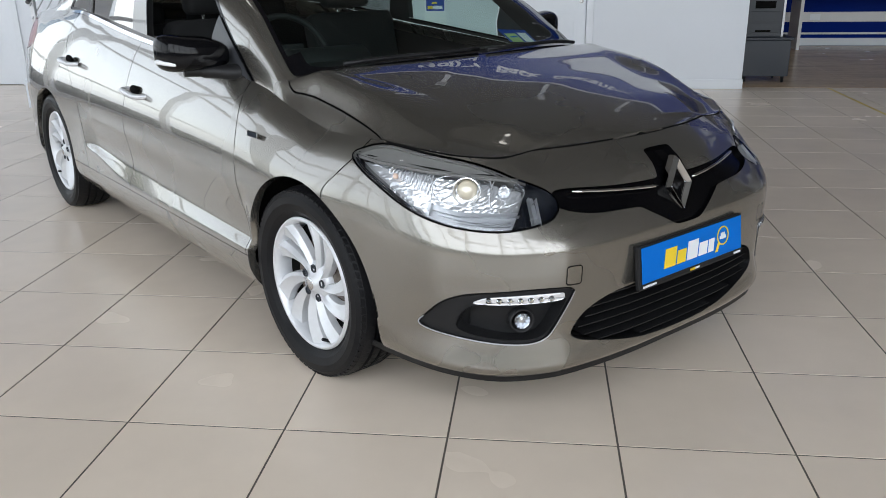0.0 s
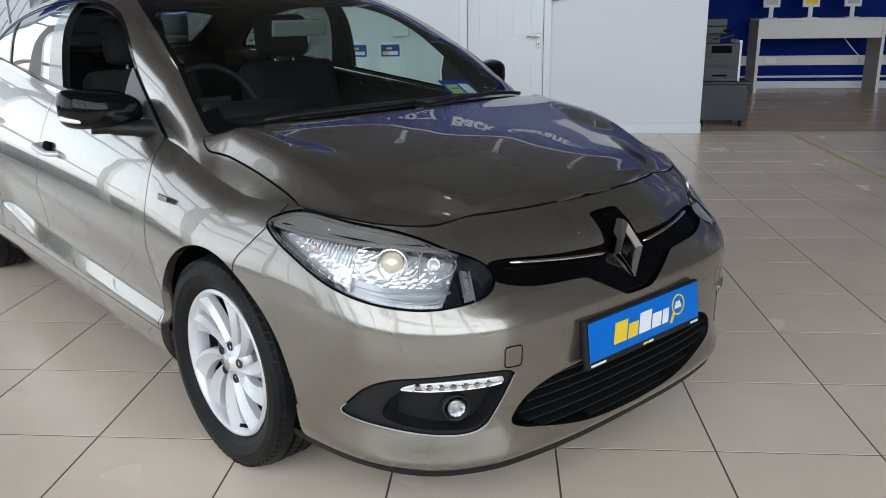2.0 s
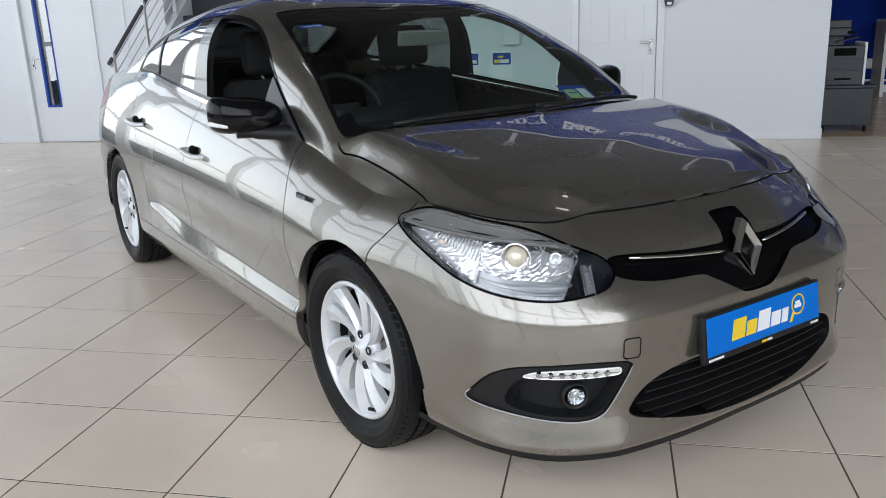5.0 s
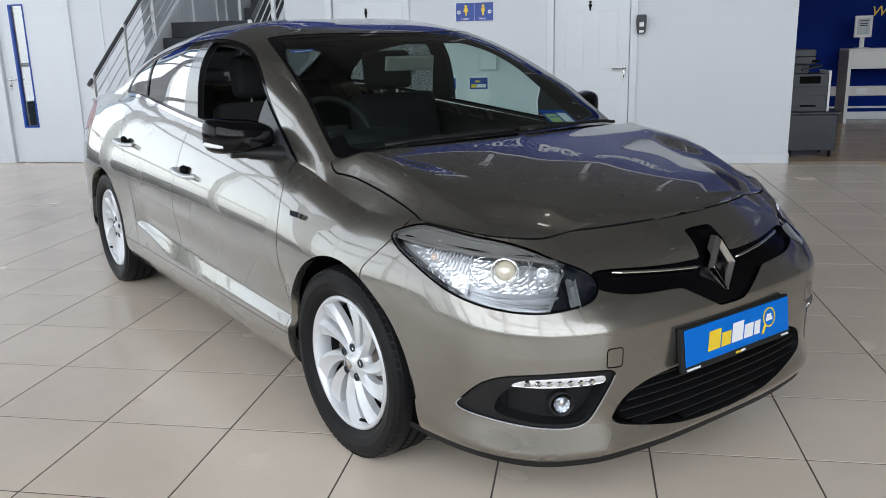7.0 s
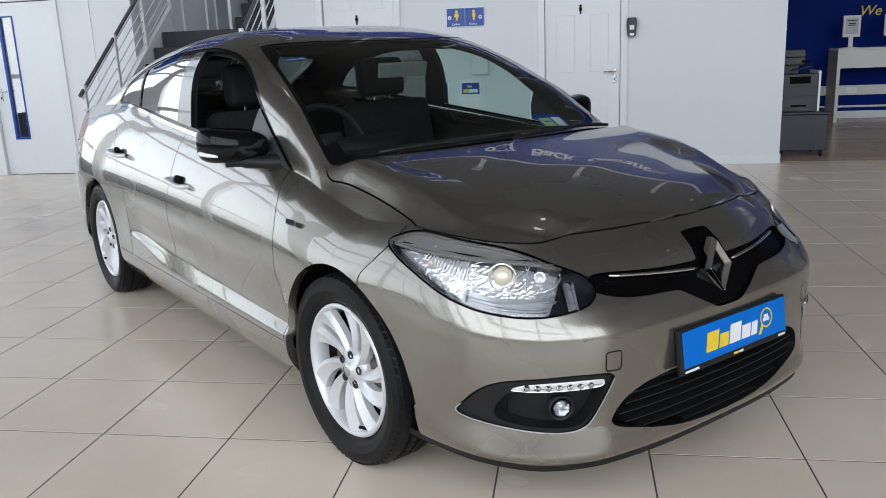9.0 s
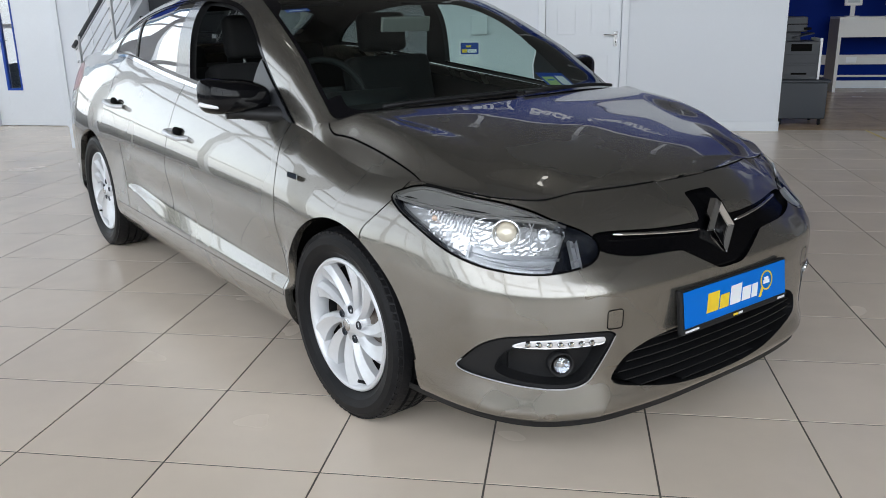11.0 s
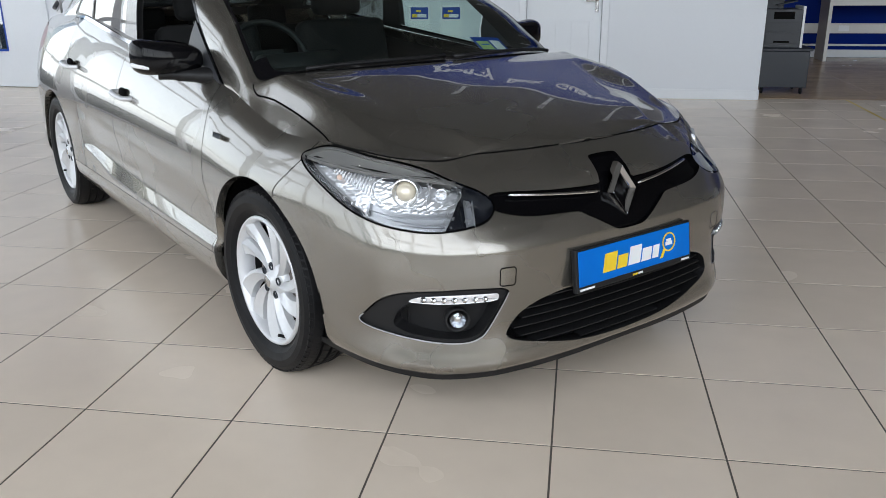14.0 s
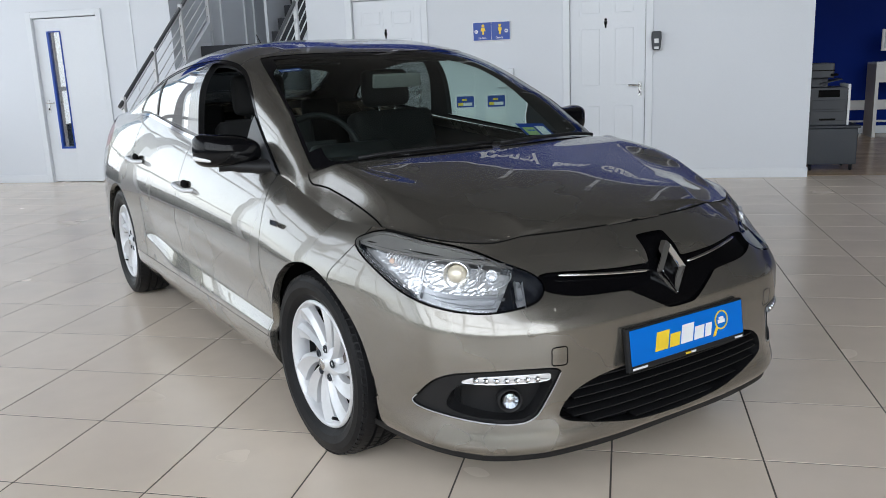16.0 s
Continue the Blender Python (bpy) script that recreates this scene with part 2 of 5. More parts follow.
def words(text, size, depth=0.002, spacing=1.0, bold=0.0):
    """A bmesh of lettering in the xz plane, facing -y, with its lower left corner at the origin."""
    data = bpy.data.curves.new("lettering", "FONT")
    data.body, data.size, data.extrude, data.space_character, data.offset = text, size, depth, spacing, bold
    ob = new("lettering", data)
    bpy.context.view_layer.update()
    me = bpy.data.meshes.new_from_object(ob.evaluated_get(bpy.context.evaluated_depsgraph_get()))
    bpy.data.objects.remove(ob)
    bm = bmesh.new()
    bm.from_mesh(me)
    bpy.data.meshes.remove(me)
    bmesh.ops.transform(bm, matrix=pose(0, 0, 0, 90), verts=bm.verts[:])
    return bm


def moved(bm, m):
    bmesh.ops.transform(bm, matrix=m, verts=bm.verts[:])
    if m.determinant() < 0:
        bmesh.ops.reverse_faces(bm, faces=bm.faces[:])
    return bm


def merged(*meshes):
    out = bmesh.new()
    for bm in meshes:
        me = bpy.data.meshes.new("piece")
        bm.to_mesh(me)
        bm.free()
        out.from_mesh(me)
        bpy.data.meshes.remove(me)
    return out


# ---- car body surface: half of it, X across from the centre line, y from the front axle backwards ----
def spline(knots):
    """A smooth curve through knots (t, value...): cubic, with slopes that do not overshoot."""
    k = np.array(knots, float)
    t, v = k[:, 0], k[:, 1:]
    d = (v[1:] - v[:-1]) / (t[1:] - t[:-1])[:, None]
    m = np.zeros_like(v)
    m[0], m[-1] = d[0], d[-1]
    h = (t[1:] - t[:-1])[:, None]
    same = d[1:] * d[:-1] > 0
    w1, w2 = 2 * h[1:] + h[:-1], h[1:] + 2 * h[:-1]
    with np.errstate(divide="ignore", invalid="ignore"):
        m[1:-1] = np.where(same, (w1 + w2) / (w1 / d[:-1] + w2 / d[1:]), 0)

    def at(x):
        x = np.clip(np.asarray(x, float), t[0], t[-1])
        i = np.clip(np.searchsorted(t, x, side="right") - 1, 0, len(t) - 2)
        hh = t[i + 1] - t[i]
        s = ((x - t[i]) / hh)[..., None]
        hh = hh[..., None]
        out = (v[i] * (1 + 2 * s) * (1 - s) ** 2 + v[i + 1] * s * s * (3 - 2 * s)
               + m[i] * hh * s * (1 - s) ** 2 + m[i + 1] * hh * s * s * (s - 1))
        return out[..., 0] if out.shape[-1] == 1 else out
    return at


def smooth_loop(points, n=8, closed=True):
    """A rounded polygon (Catmull-Rom) through a few corner points."""
    p = np.array(points, float)
    out = []
    count = len(p) if closed else len(p) - 1
    for i in range(count):
        if closed:
            a, b, c, d = p[i - 1], p[i], p[(i + 1) % len(p)], p[(i + 2) % len(p)]
        else:
            a, b, c, d = p[max(i - 1, 0)], p[i], p[i + 1], p[min(i + 2, len(p) - 1)]
        for s in np.arange(n) / n:
            out.append(0.5 * (2 * b + (c - a) * s + (2 * a - 5 * b + 4 * c - d) * s ** 2 + (3 * b - a - 3 * c + d) * s ** 3))
    if not closed:
        out.append(p[-1])
    return np.array(out)


PLAN = smooth_loop([(0, -.862), (.22, -.857), (.40, -.838), (.52, -.807), (.645, -.728), (.737, -.60), (.802, -.425), (.845, -.22), (.868, 0),
                    (.876, .3), (.878, .9), (.88, 1.6), (.885, 2.3), (.885, 2.8), (.865, 3.15), (.80, 3.45), (.68, 3.62), (.45, 3.70), (.2, 3.725), (0, 3.73)], 10, False)
ARC = np.concatenate([[0], np.cumsum(np.hypot(*np.diff(PLAN, axis=0).T))])
LONG = ARC[-1]
T_INSET = spline([(0, .196), (.20, .201), (.36, .219), (.48, .232), (.60, .206), (.78, .160), (.96, .115), (1.12, .104), (1.35, .115), (1.6, .128), (1.84, .138), (2.4, .145), (3.1, .152), (3.9, .175), (4.4, .165), (4.75, .13), (5.2, .12), (LONG, .12)])
T_Z = spline([(0, .799), (.20, .798), (.36, .796), (.5, .794), (.65, .787), (.82, .795), (.98, .812), (1.12, .822), (1.22, .819), (1.35, .818), (1.5, .838), (1.65, .868), (1.80, .904), (1.9, .917), (2.4, .962), (3.05, 1.011), (3.5, 1.055), (3.9, 1.088), (4.3, 1.075), (4.8, 1.04), (LONG, 1.03)])
LOW_Z = spline([(0, .208), (.30, .200), (.45, .200), (.66, .197), (.85, .205), (1.05, .206), (1.2, .21), (1.8, .20), (4.2, .20), (LONG, .26)])
FRONT_UP = spline([(0, 0), (.2, .01), (.42, .155), (.6, .37), (.8, .63), (1, 1)])
FRONT_MID = spline([(0, 0), (.2, .005), (.42, .14), (.6, .33), (.75, .47), (.84, .63), (.92, .80), (1, 1)])
SIDE_UP = spline([(0, .0), (.2, .035), (.35, .105), (.55, .27), (.66, .39), (.74, .49), (.88, .72), (1, 1)])
FRONT_DOWN = spline([(.10, .16), (.15, .06), (.20, .014), (.215, .002), (.226, .0), (.24, .002), (.275, .010), (.31, .014), (.36, .010), (.43, .003), (.5, 0)])
SIDE_DOWN = spline([(.15, .10), (.2, .055), (.25, .02), (.30, .003), (.345, .0), (.40, .001), (.5, .002), (.6, .0)])


def ramp(x, a, b):
    s = np.clip((x - a) / (b - a), 0, 1)
    return s * s * (3 - 2 * s)


def plan_at(u):
    p = np.stack([np.interp(u, ARC, PLAN[:, 0]), np.interp(u, ARC, PLAN[:, 1])], -1)
    q = np.stack([np.interp(u + .03, ARC, PLAN[:, 0]), np.interp(u + .03, ARC, PLAN[:, 1])], -1)
    r = np.stack([np.interp(u - .03, ARC, PLAN[:, 0]), np.interp(u - .03, ARC, PLAN[:, 1])], -1)
    d = q - r
    d = np.where((u < .03)[..., None], np.array([1., 0]), np.where((u > LONG - .03)[..., None], np.array([-1., 0]), d))
    d = d / np.linalg.norm(d, axis=-1, keepdims=True)
    return p, np.stack([-d[..., 1], d[..., 0]], -1)       # point and inward normal


def inset(u, z):
    side = ramp(u, .75, 1.25) * (1 - ramp(u, LONG - 1.0, LONG - .4))
    zt = T_Z(u)
    mid = 1 - ramp(u, .10, .42)
    rho = (z - .5) / (zt - .5)
    front = T_INSET(u) * (FRONT_UP(rho) * (1 - mid) + FRONT_MID(rho) * mid) + FRONT_DOWN(z)
    flank = T_INSET(u) * SIDE_UP((z - .6) / (zt - .6)) + SIDE_DOWN(z)
    fold = .376 + .042 * (u - 1.45)                          # crease low on the doors, a ledge below it
    foot = .358 + .088 * ramp(u, 2.95, 3.5)
    ledge = np.clip((z - foot) / np.maximum(fold - foot, .012), 0, 1)
    flank = flank + .026 * ledge * (1 - ramp(z, fold + .01, fold + .22)) * ramp(u, 1.72, 1.80) * (1 - ramp(u, 3.4, 3.6))
    return front * (1 - side) + flank * side


def shell(u, z):
    p, n = plan_at(u)
    q = p + n * inset(u, z)[..., None]
    return np.stack([np.maximum(q[..., 0], 0), q[..., 1], z], -1)


TU = np.linspace(0, LONG, 900)
TOPLINE = shell(TU, T_Z(TU))                        # bonnet edge, belt line and boot edge
ROOF_Z = spline([(-.68, .794), (-.667, .800), (-.61, .825), (-.55, .846), (-.45, .875), (-.34, .902), (-.25, .922), (-.144, .941), (-.05, .957), (.08, .979), (.13, .992), (.5, 1.192), (.912, 1.366), (1.1, 1.409), (1.4, 1.444),
                 (1.7, 1.442), (2.1, 1.403), (2.5, 1.312), (2.8, 1.19), (3.05, 1.105), (3.3, 1.085), (3.55, 1.06), (3.62, 1.03)])
ROUND_P = spline([(-.6, 1.0), (-.3, .8), (-.1, .58), (.25, .53), (.5, .5), (3., .5), (3.3, .7), (3.6, 1)])
ROUND_Q = spline([(-.6, 1.0), (-.3, .8), (-.1, .58), (.25, .53), (.5, .5), (3., .5), (3.3, .7), (3.6, 1)])
START = spline([(-.6, .3), (-.3, .40), (.0, .40), (.15, .28), (.34, .05), (.5, 0), (3.2, 0), (3.6, .3)])
VALLEY_X = spline([(-.65, .35), (-.60, .365), (-.483, .405), (-.37, .435), (-.195, .48), (-.078, .525), (.013, .57), (.12, .60), (.3, .62)])
VALLEY_Z = spline([(-.66, .788), (-.60, .806), (-.483, .849), (-.37, .876), (-.195, .917), (-.078, .943), (.013, .962), (.12, .975), (.3, 1.0)])
CREST_Z = spline([(-.62, .782), (-.59, .788), (-.53, .800), (-.467, .815), (-.4, .842), (-.32, .872), (-.25, .900), (-.15, .932), (0, .957), (.06, .965), (.12, .976), (.24, .998), (.306, 1.008)])
EDGE_Z = spline([(-.62, .782), (-.5, .80), (-.4, .812), (-.336, .816), (-.265, .830), (-.2, .843), (-.1, .858), (.07, .884), (.14, .892), (.215, .907), (.3, .93)])
TAPER = spline([(-.6, 0), (0, .02), (.3, .05), (3., .06), (3.5, 0)])
Y0, Y1 = TOPLINE[:, 1].min(), TOPLINE[:, 1].max()


def hermite(x, x0, x1, z0, z1, m0, m1):
    w = np.maximum(x1 - x0, 1e-4)
    s = np.clip((x - x0) / w, 0, 1)
    return z0 * (1 + 2 * s) * (1 - s) ** 2 + z1 * s * s * (3 - 2 * s) + m0 * w * s * (1 - s) ** 2 + m1 * w * s * s * (s - 1)


def deck(y, a):
    """The upper sheet: a from 0 at the edge to 1 on the centre line."""
    i = np.argsort(TOPLINE[:, 1])
    xt, zt = np.interp(y, TOPLINE[i, 1], TOPLINE[i, 0]), np.interp(y, TOPLINE[i, 1], TOPLINE[i, 2])
    g0 = START(y)
    g = g0 + a * (np.pi / 2 - g0)
    s0, c0 = np.sin(g0) ** ROUND_Q(y), np.cos(g0) ** ROUND_P(y)
    h = (np.sin(g) ** ROUND_Q(y) - s0) / (1 - s0)
    x = xt * np.clip(np.cos(g), 0, 1) ** ROUND_P(y) / c0 * (1 - TAPER(y) * h)
    z = zt + (np.maximum(ROOF_Z(y), zt + .002) - zt) * h
    # bonnet: a low dome in the middle, a crease beside it, a raised crest and a roll down to the wing
    f = 1 - ramp(y, .10, .30)
    mid = np.maximum(ROOF_Z(y), zt + .002)
    xb = xt * (1 - a)
    xv, xr, xs = VALLEY_X(y), np.minimum(.648, .885 * xt), np.minimum(.713, .975 * xt)
    xv = np.minimum(xv, xr - .05)
    zv, zr, zs = np.minimum(VALLEY_Z(y), mid), np.maximum(CREST_Z(y), zt + .001), np.maximum(EDGE_Z(y), zt + .0005)
    fall = (zr - zs) / np.maximum(xs - xr, 1e-4)
    zb = np.where(xb < xv, mid - (mid - zv) * (xb / xv) ** 2,
                  np.where(xb < xr, hermite(xb, xv, xr, zv, zr, (zr - zv) / (xr - xv), -.16 * fall),
                           np.where(xb < xs, hermite(xb, xr, xs, zr, zs, -.16 * fall, -.95 * fall), hermite(xb, xs, xt, zs, zt, -.95 * fall, (zt - zs) / np.maximum(xt - xs, 1e-4)))))
    x, z = x + f * (xb - x), z + f * (zb - z)
    return np.stack([x, y, z], -1)

# ---- the building ----


def structure(name, bm, mat, label, m=ROOM, category=""):
    ob = part(name, bm, mat)
    ob.matrix_world = m
    return tagged(ob, label, category, kind="structure")


def wall_spans(u0, u1, y0, y1, top, holes):
    """Boxes of a wall along x with holes (u0, u1, head)."""
    out, at = [], u0
    for a, b, head in sorted(holes):
        out.append((at, a, y0, y1, 0, top))
        if head < top:
            out.append((a, b, y0, y1, head, top))
        at = b
    out.append((at, u1, y0, y1, 0, top))
    return [s for s in out if s[1] - s[0] > 1e-4]


BAND_LOW, BAND_HIGH = 2.95, 3.75
structure("wall_back", boxes(*wall_spans(LEFT, 0, 0, 0.22, HIGH, [(-9.03, -8.12, 2.04), (-7.13, -5.405, BAND_LOW), (-4.86, -4.06, 2.02), (-2.43, -1.64, 2.02)])), WHITE_WALL, "smooth white painted showroom wall with doors")
structure("wall_return", boxes((-0.22, 0, 0.224, BACK, 0, HIGH)), WHITE_WALL, "white painted wall of the side corridor")
structure("wall_blue", boxes((-0.22, RIGHT, BACK, BACK + 0.2, 0, HIGH)), BLUE_WALL, "deep blue painted end wall")
structure("wall_right", boxes((RIGHT, RIGHT + 0.2, 0, BACK + 0.2, 0, HIGH)), WHITE_WALL, "plain white side wall")
structure("wall_stair", boxes((-7.33, -7.13, 0.224, 5.2, 0, HIGH), (-5.405, -5.2, 0.224, 5.2, 0, HIGH), (-7.33, -5.2, 5.2, 5.4, 0, HIGH)), WHITE_WALL, "white walls of the stairwell")
structure("wall_over_opening", boxes((0.004, RIGHT, 0, 0.22, BAND_LOW - 0.1, HIGH)), WHITE_WALL, "white bulkhead above the wide opening")
structure("ceiling", boxes((LEFT, RIGHT, FRONT, BACK + 0.2, HIGH, HIGH + 0.15), *[(LEFT, RIGHT, n - 0.06, n + 0.06, HIGH - 0.3, HIGH - 0.004) for n in (-11, -8, -5, -2)],
                           *[(u - 0.03, u + 0.03, FRONT, -0.01, HIGH - 0.12, HIGH - 0.004) for u in range(-10, 9)]), CEILING, "high grey deck ceiling with beams")
# dark panel added so that the bonnet mirrors darkness above the band
structure("wall_upper", boxes((LEFT, RIGHT, -0.03, -0.004, BAND_HIGH + 0.045, HIGH)), DARK_PANEL, "dark grey-brown panel added above the sign band")
# unseen low ceiling, added to keep light out of the side corridor
structure("ceiling_low", boxes((0.004, RIGHT, 0.224, BACK - 0.004, 2.85, 2.95)), WHITE_WALL, "unseen low white ceiling, added to dim the side corridor")
skirt = structure("baseboard", boxes((-8.03, -7.13, -0.014, -0.001, 0, 0.1), (-5.405, -4.93, -0.014, -0.001, 0, 0.1), (-3.99, -2.50, -0.014, -0.001, 0, 0.1), (-1.57, -0.0, -0.014, -0.001, 0, 0.1), (LEFT, -9.11, -0.014, -0.001, 0, 0.1),
                                     (0.001, 0.014, 0.0, BACK, 0, 0.1), bevel=0.003), WHITE_DOOR, "white painted skirting board")
structure("baseboard", boxes((0.02, RIGHT, BACK - 0.016, BACK - 0.001, 0, 0.115), bevel=0.003), WHITE_DOOR, "white skirting board on the blue wall")


def glazing(name, m, length, panes, head, rails):
    """A glazed wall of white posts and transoms along local x, base at the origin."""
    w = thing(name, m, "floor-to-ceiling showroom glazing in white frames", "window", kind="structure")
    step = length / panes
    for k in range(panes + 1):
        half = 0.16 if k % 2 else 0.05
        part("mullion", boxes((k * step - half, k * step + half, -0.08, 0.08, 0, head), bevel=0.006), FRAME_WHITE, w)
    for z, t in ((0.06, 0.06), (1.15, 0.03), (2.7, 0.05), *rails, (head - 0.08, 0.08)):
        for k in range(panes):
            part("transom", boxes((k * step + (0.16 if k % 2 else 0.05), (k + 1) * step - (0.05 if k % 2 else 0.16), -0.06, 0.06, z - t, z + t)), FRAME_WHITE, w)
    return w


glazing("window_front", ROOM @ pose(LEFT, FRONT, 0), RIGHT - LEFT, 11, HIGH, ((4.35, 0.16), (6.4, 0.08)))
# unseen wall, added to darken the right side of the hall
structure("wall_side", boxes((RIGHT, RIGHT + 0.2, FRONT, -0.001, 0, HIGH)), PLAIN_WALL, "unseen dull brown-grey wall, added to darken the hall's right side")
structure("wall_left_upper", boxes((LEFT - 0.1, LEFT + 0.1, FRONT + 0.104, -0.004, GLAZED + 0.004, HIGH)), PLAIN_WALL, "dull brown-grey wall above the side glazing")
glazing("window_left", ROOM @ pose(LEFT, FRONT, 0, 0, 0, 90), -FRONT, 8, GLAZED, ((3.5, 0.10),))
ground = structure("ground", boxes((-400, 400, -400, 400, -0.25, -0.15)), ASPHALT, "asphalt yard outside reaching the horizon")

# ceiling lights
for u in (-8.0, -1.2, 5.6):
    for n in (-9.6, -3.4):
        lamp_unit = thing("ceiling_light", ROOM @ pose(u, n, HIGH - 0.2), "round white ceiling spotlight with a glowing diffuser", "ceiling light", "ceiling lights")
        part("housing", lathe([(0.0, 0.125), (0.015, 0.135), (0.19, 0.12), (0.196, 0.0005)], 28, "z"), FRAME_WHITE, lamp_unit, smooth=True)
        part("diffuser", lathe([(0.004, 0.0005), (0.004, 0.118)], 28, "z"), DIFFUSER, lamp_unit)

# blue band with lettering above the doors
band = thing("wall_sign", ROOM, "long deep blue sign band with white lettering above the doors", "sign")
part("panel", boxes((-9.9, RIGHT - 0.3, -0.05, -0.004, BAND_LOW, BAND_HIGH), bevel=0.004), BAND_BLUE, band)
part("edge_strip", boxes((-9.9, RIGHT - 0.3, -0.06, -0.004, BAND_HIGH + 0.001, BAND_HIGH + 0.04)), SIGN_WHITE, band, "thin white edge strip")
for u in (-7.7, -3.15, 1.4):
    for word, du in (("Money", 0), ("Back", 0.92), ("Guarantee", 1.66)):
        part("lettering", moved(words(word, 0.27, bold=0.008), pose(u + du, -0.053, BAND_LOW + 0.30)), SIGN_WHITE, band, "white lettering")

# slim lights on arms over the band
for u in (-5.3, -4.0, -2.7, -1.4, -0.1, 1.2):
    arm = thing("sign_light", ROOM @ pose(u, -0.031, BAND_HIGH + 0.12), "slim white picture light above the sign band", "wall light", "lights over the sign band")
    part("arm", boxes((-0.03, 0.03, -0.05, 0, 0, 0.45), bevel=0.006), FRAME_WHITE, arm)
    part("head", moved(boxes((-0.05, 0.05, -0.30, 0.0, -0.02, 0.02), bevel=0.008), pose(0, -0.04, 0.46, -12)), FRAME_WHITE, arm)


def architrave(u0, u1, top, parent):
    w = 0.075
    part("door_frame", boxes((u0 - w, u0, -0.02, -0.002, 0, top + w), bevel=0.004), WHITE_DOOR, parent)
    part("door_frame", boxes((u1, u1 + w, -0.02, -0.002, 0, top + w), bevel=0.004), WHITE_DOOR, parent)
    part("door_frame", boxes((u0, u1, -0.02, -0.002, top, top + w), bevel=0.004), WHITE_DOOR, parent)


def lever(parent, x, z, side, y=0.0):
    h = part("handle", merged(boxes((x - 0.02, x + 0.02, y - 0.008, y, z - 0.09, z + 0.06), bevel=0.004),
                              tube([(x, y - 0.005, z + 0.03), (x, y - 0.05, z + 0.03), (x + side * 0.015, y - 0.058, z + 0.03), (x + side * 0.12, y - 0.058, z + 0.03)], 0.009)), METAL, parent, "satin steel lever handle")
    part("keyhole", boxes((x - 0.005, x + 0.005, y - 0.012, y - 0.0085, z - 0.06, z - 0.035)), GAP, h)


def pictogram(bm_parent, x, z, s, mat, y, skirt=False):
    """A plain upright sign shape of a disc and a tapered body."""
    disc = bmesh.new()
    bmesh.ops.create_circle(disc, cap_ends=True, radius=0.14 * s, segments=16, matrix=pose(x, y, z + 0.86 * s, 90))
    body = [(-.17, .70), (.17, .70), (.24, .36) if skirt else (.17, .36), (.10, .36), (.08, 0), (-.08, 0), (-.10, .36), (-.24, .36) if skirt else (-.17, .36)]
    part("pictogram", merged(disc, moved(plate([(a * s, b * s) for a, b in body], 0.002), pose(x, y, z))), mat, bm_parent)


def panelled_door(u0, u1, height, handle_side):
    d = thing("door_1", ROOM @ pose(u0, 0.03, 0), "closed white six-panel door with a small black sign", "door", kind="structure")
    w = u1 - u0
    gap = 0.004
    part("leaf", boxes((gap, w - gap, 0.0, 0.04, 0.008, height - gap), bevel=0.002), WHITE_DOOR, d)
    inner = w / 2 - 0.055
    for z0, z1 in ((0.14, 0.82), (0.97, 1.63), (1.72, 1.92)):
        for x0 in (0.09, w / 2 + 0.045):
            x1 = x0 + w / 2 - 0.135
            part("door_panel", merged(boxes((x0, x1, -0.004, -0.0005, z0, z0 + 0.012), (x0, x1, -0.004, -0.0005, z1 - 0.012, z1), (x0, x0 + 0.012, -0.004, -0.0005, z0 + 0.0125, z1 - 0.0125), (x1 - 0.012, x1, -0.004, -0.0005, z0 + 0.0125, z1 - 0.0125)),
                                      boxes((x0 + 0.035, x1 - 0.035, -0.006, -0.0005, z0 + 0.035, z1 - 0.035), bevel=0.004)), WHITE_DOOR, d)
    lever(d, w - 0.055 if handle_side > 0 else 0.055, 0.97, -handle_side)
    pictogram(d, w / 2 - 0.02, 1.600, 0.10, GAP, -0.006)
    architrave_d = thing("trim", ROOM, "white painted door surround", "door frame", kind="structure")
    architrave(u0, u1, height, architrave_d)


panelled_door(-4.86, -4.06, 2.02, 1)
panelled_door(-2.43, -1.64, 2.02, 1)

glazed = thing("door_2", ROOM @ pose(-9.03, 0.03, 0), "closed white door with a tall narrow blue-framed window", "door", kind="structure")
part("leaf", boxes((0.004, 0.165, 0, 0.04, 0.008, 2.03), (0.365, 0.906, 0, 0.04, 0.008, 2.03), (0.1655, 0.3645, 0, 0.04, 0.008, 0.43), (0.1655, 0.3645, 0, 0.04, 1.88, 2.03)), WHITE_DOOR, glazed)
part("window_frame", boxes((0.165, 0.195, -0.008, 0.03, 0.43, 1.88), (0.348, 0.365, -0.008, 0.03, 0.43, 1.88), (0.1955, 0.3475, -0.008, 0.03, 0.43, 0.455), (0.1955, 0.3475, -0.008, 0.03, 1.865, 1.88)), SIGN_BLUE, glazed, "bright blue glazing bead")
part("pane", boxes((0.195, 0.348, 0.015, 0.021, 0.455, 1.865)), DOOR_PANE, glazed)
# white panel behind the pane lends it the brightness of a reflection
part("room_behind", boxes((0.05, 0.88, 0.19, 0.2, 0.01, 2.02)), WHITE_WALL, glazed, "white panel that brightens the pane like a reflection")
lever(glazed, 0.06, 0.98, 1)
surround = thing("trim", ROOM, "white painted door surround", "door frame", kind="structure")
architrave(-9.03, -8.12, 2.04, surround)
part("cover_strip", boxes((-7.672, -7.642, -0.010, -0.002, 0.1, BAND_LOW - 0.005)), WHITE_DOOR, surround)

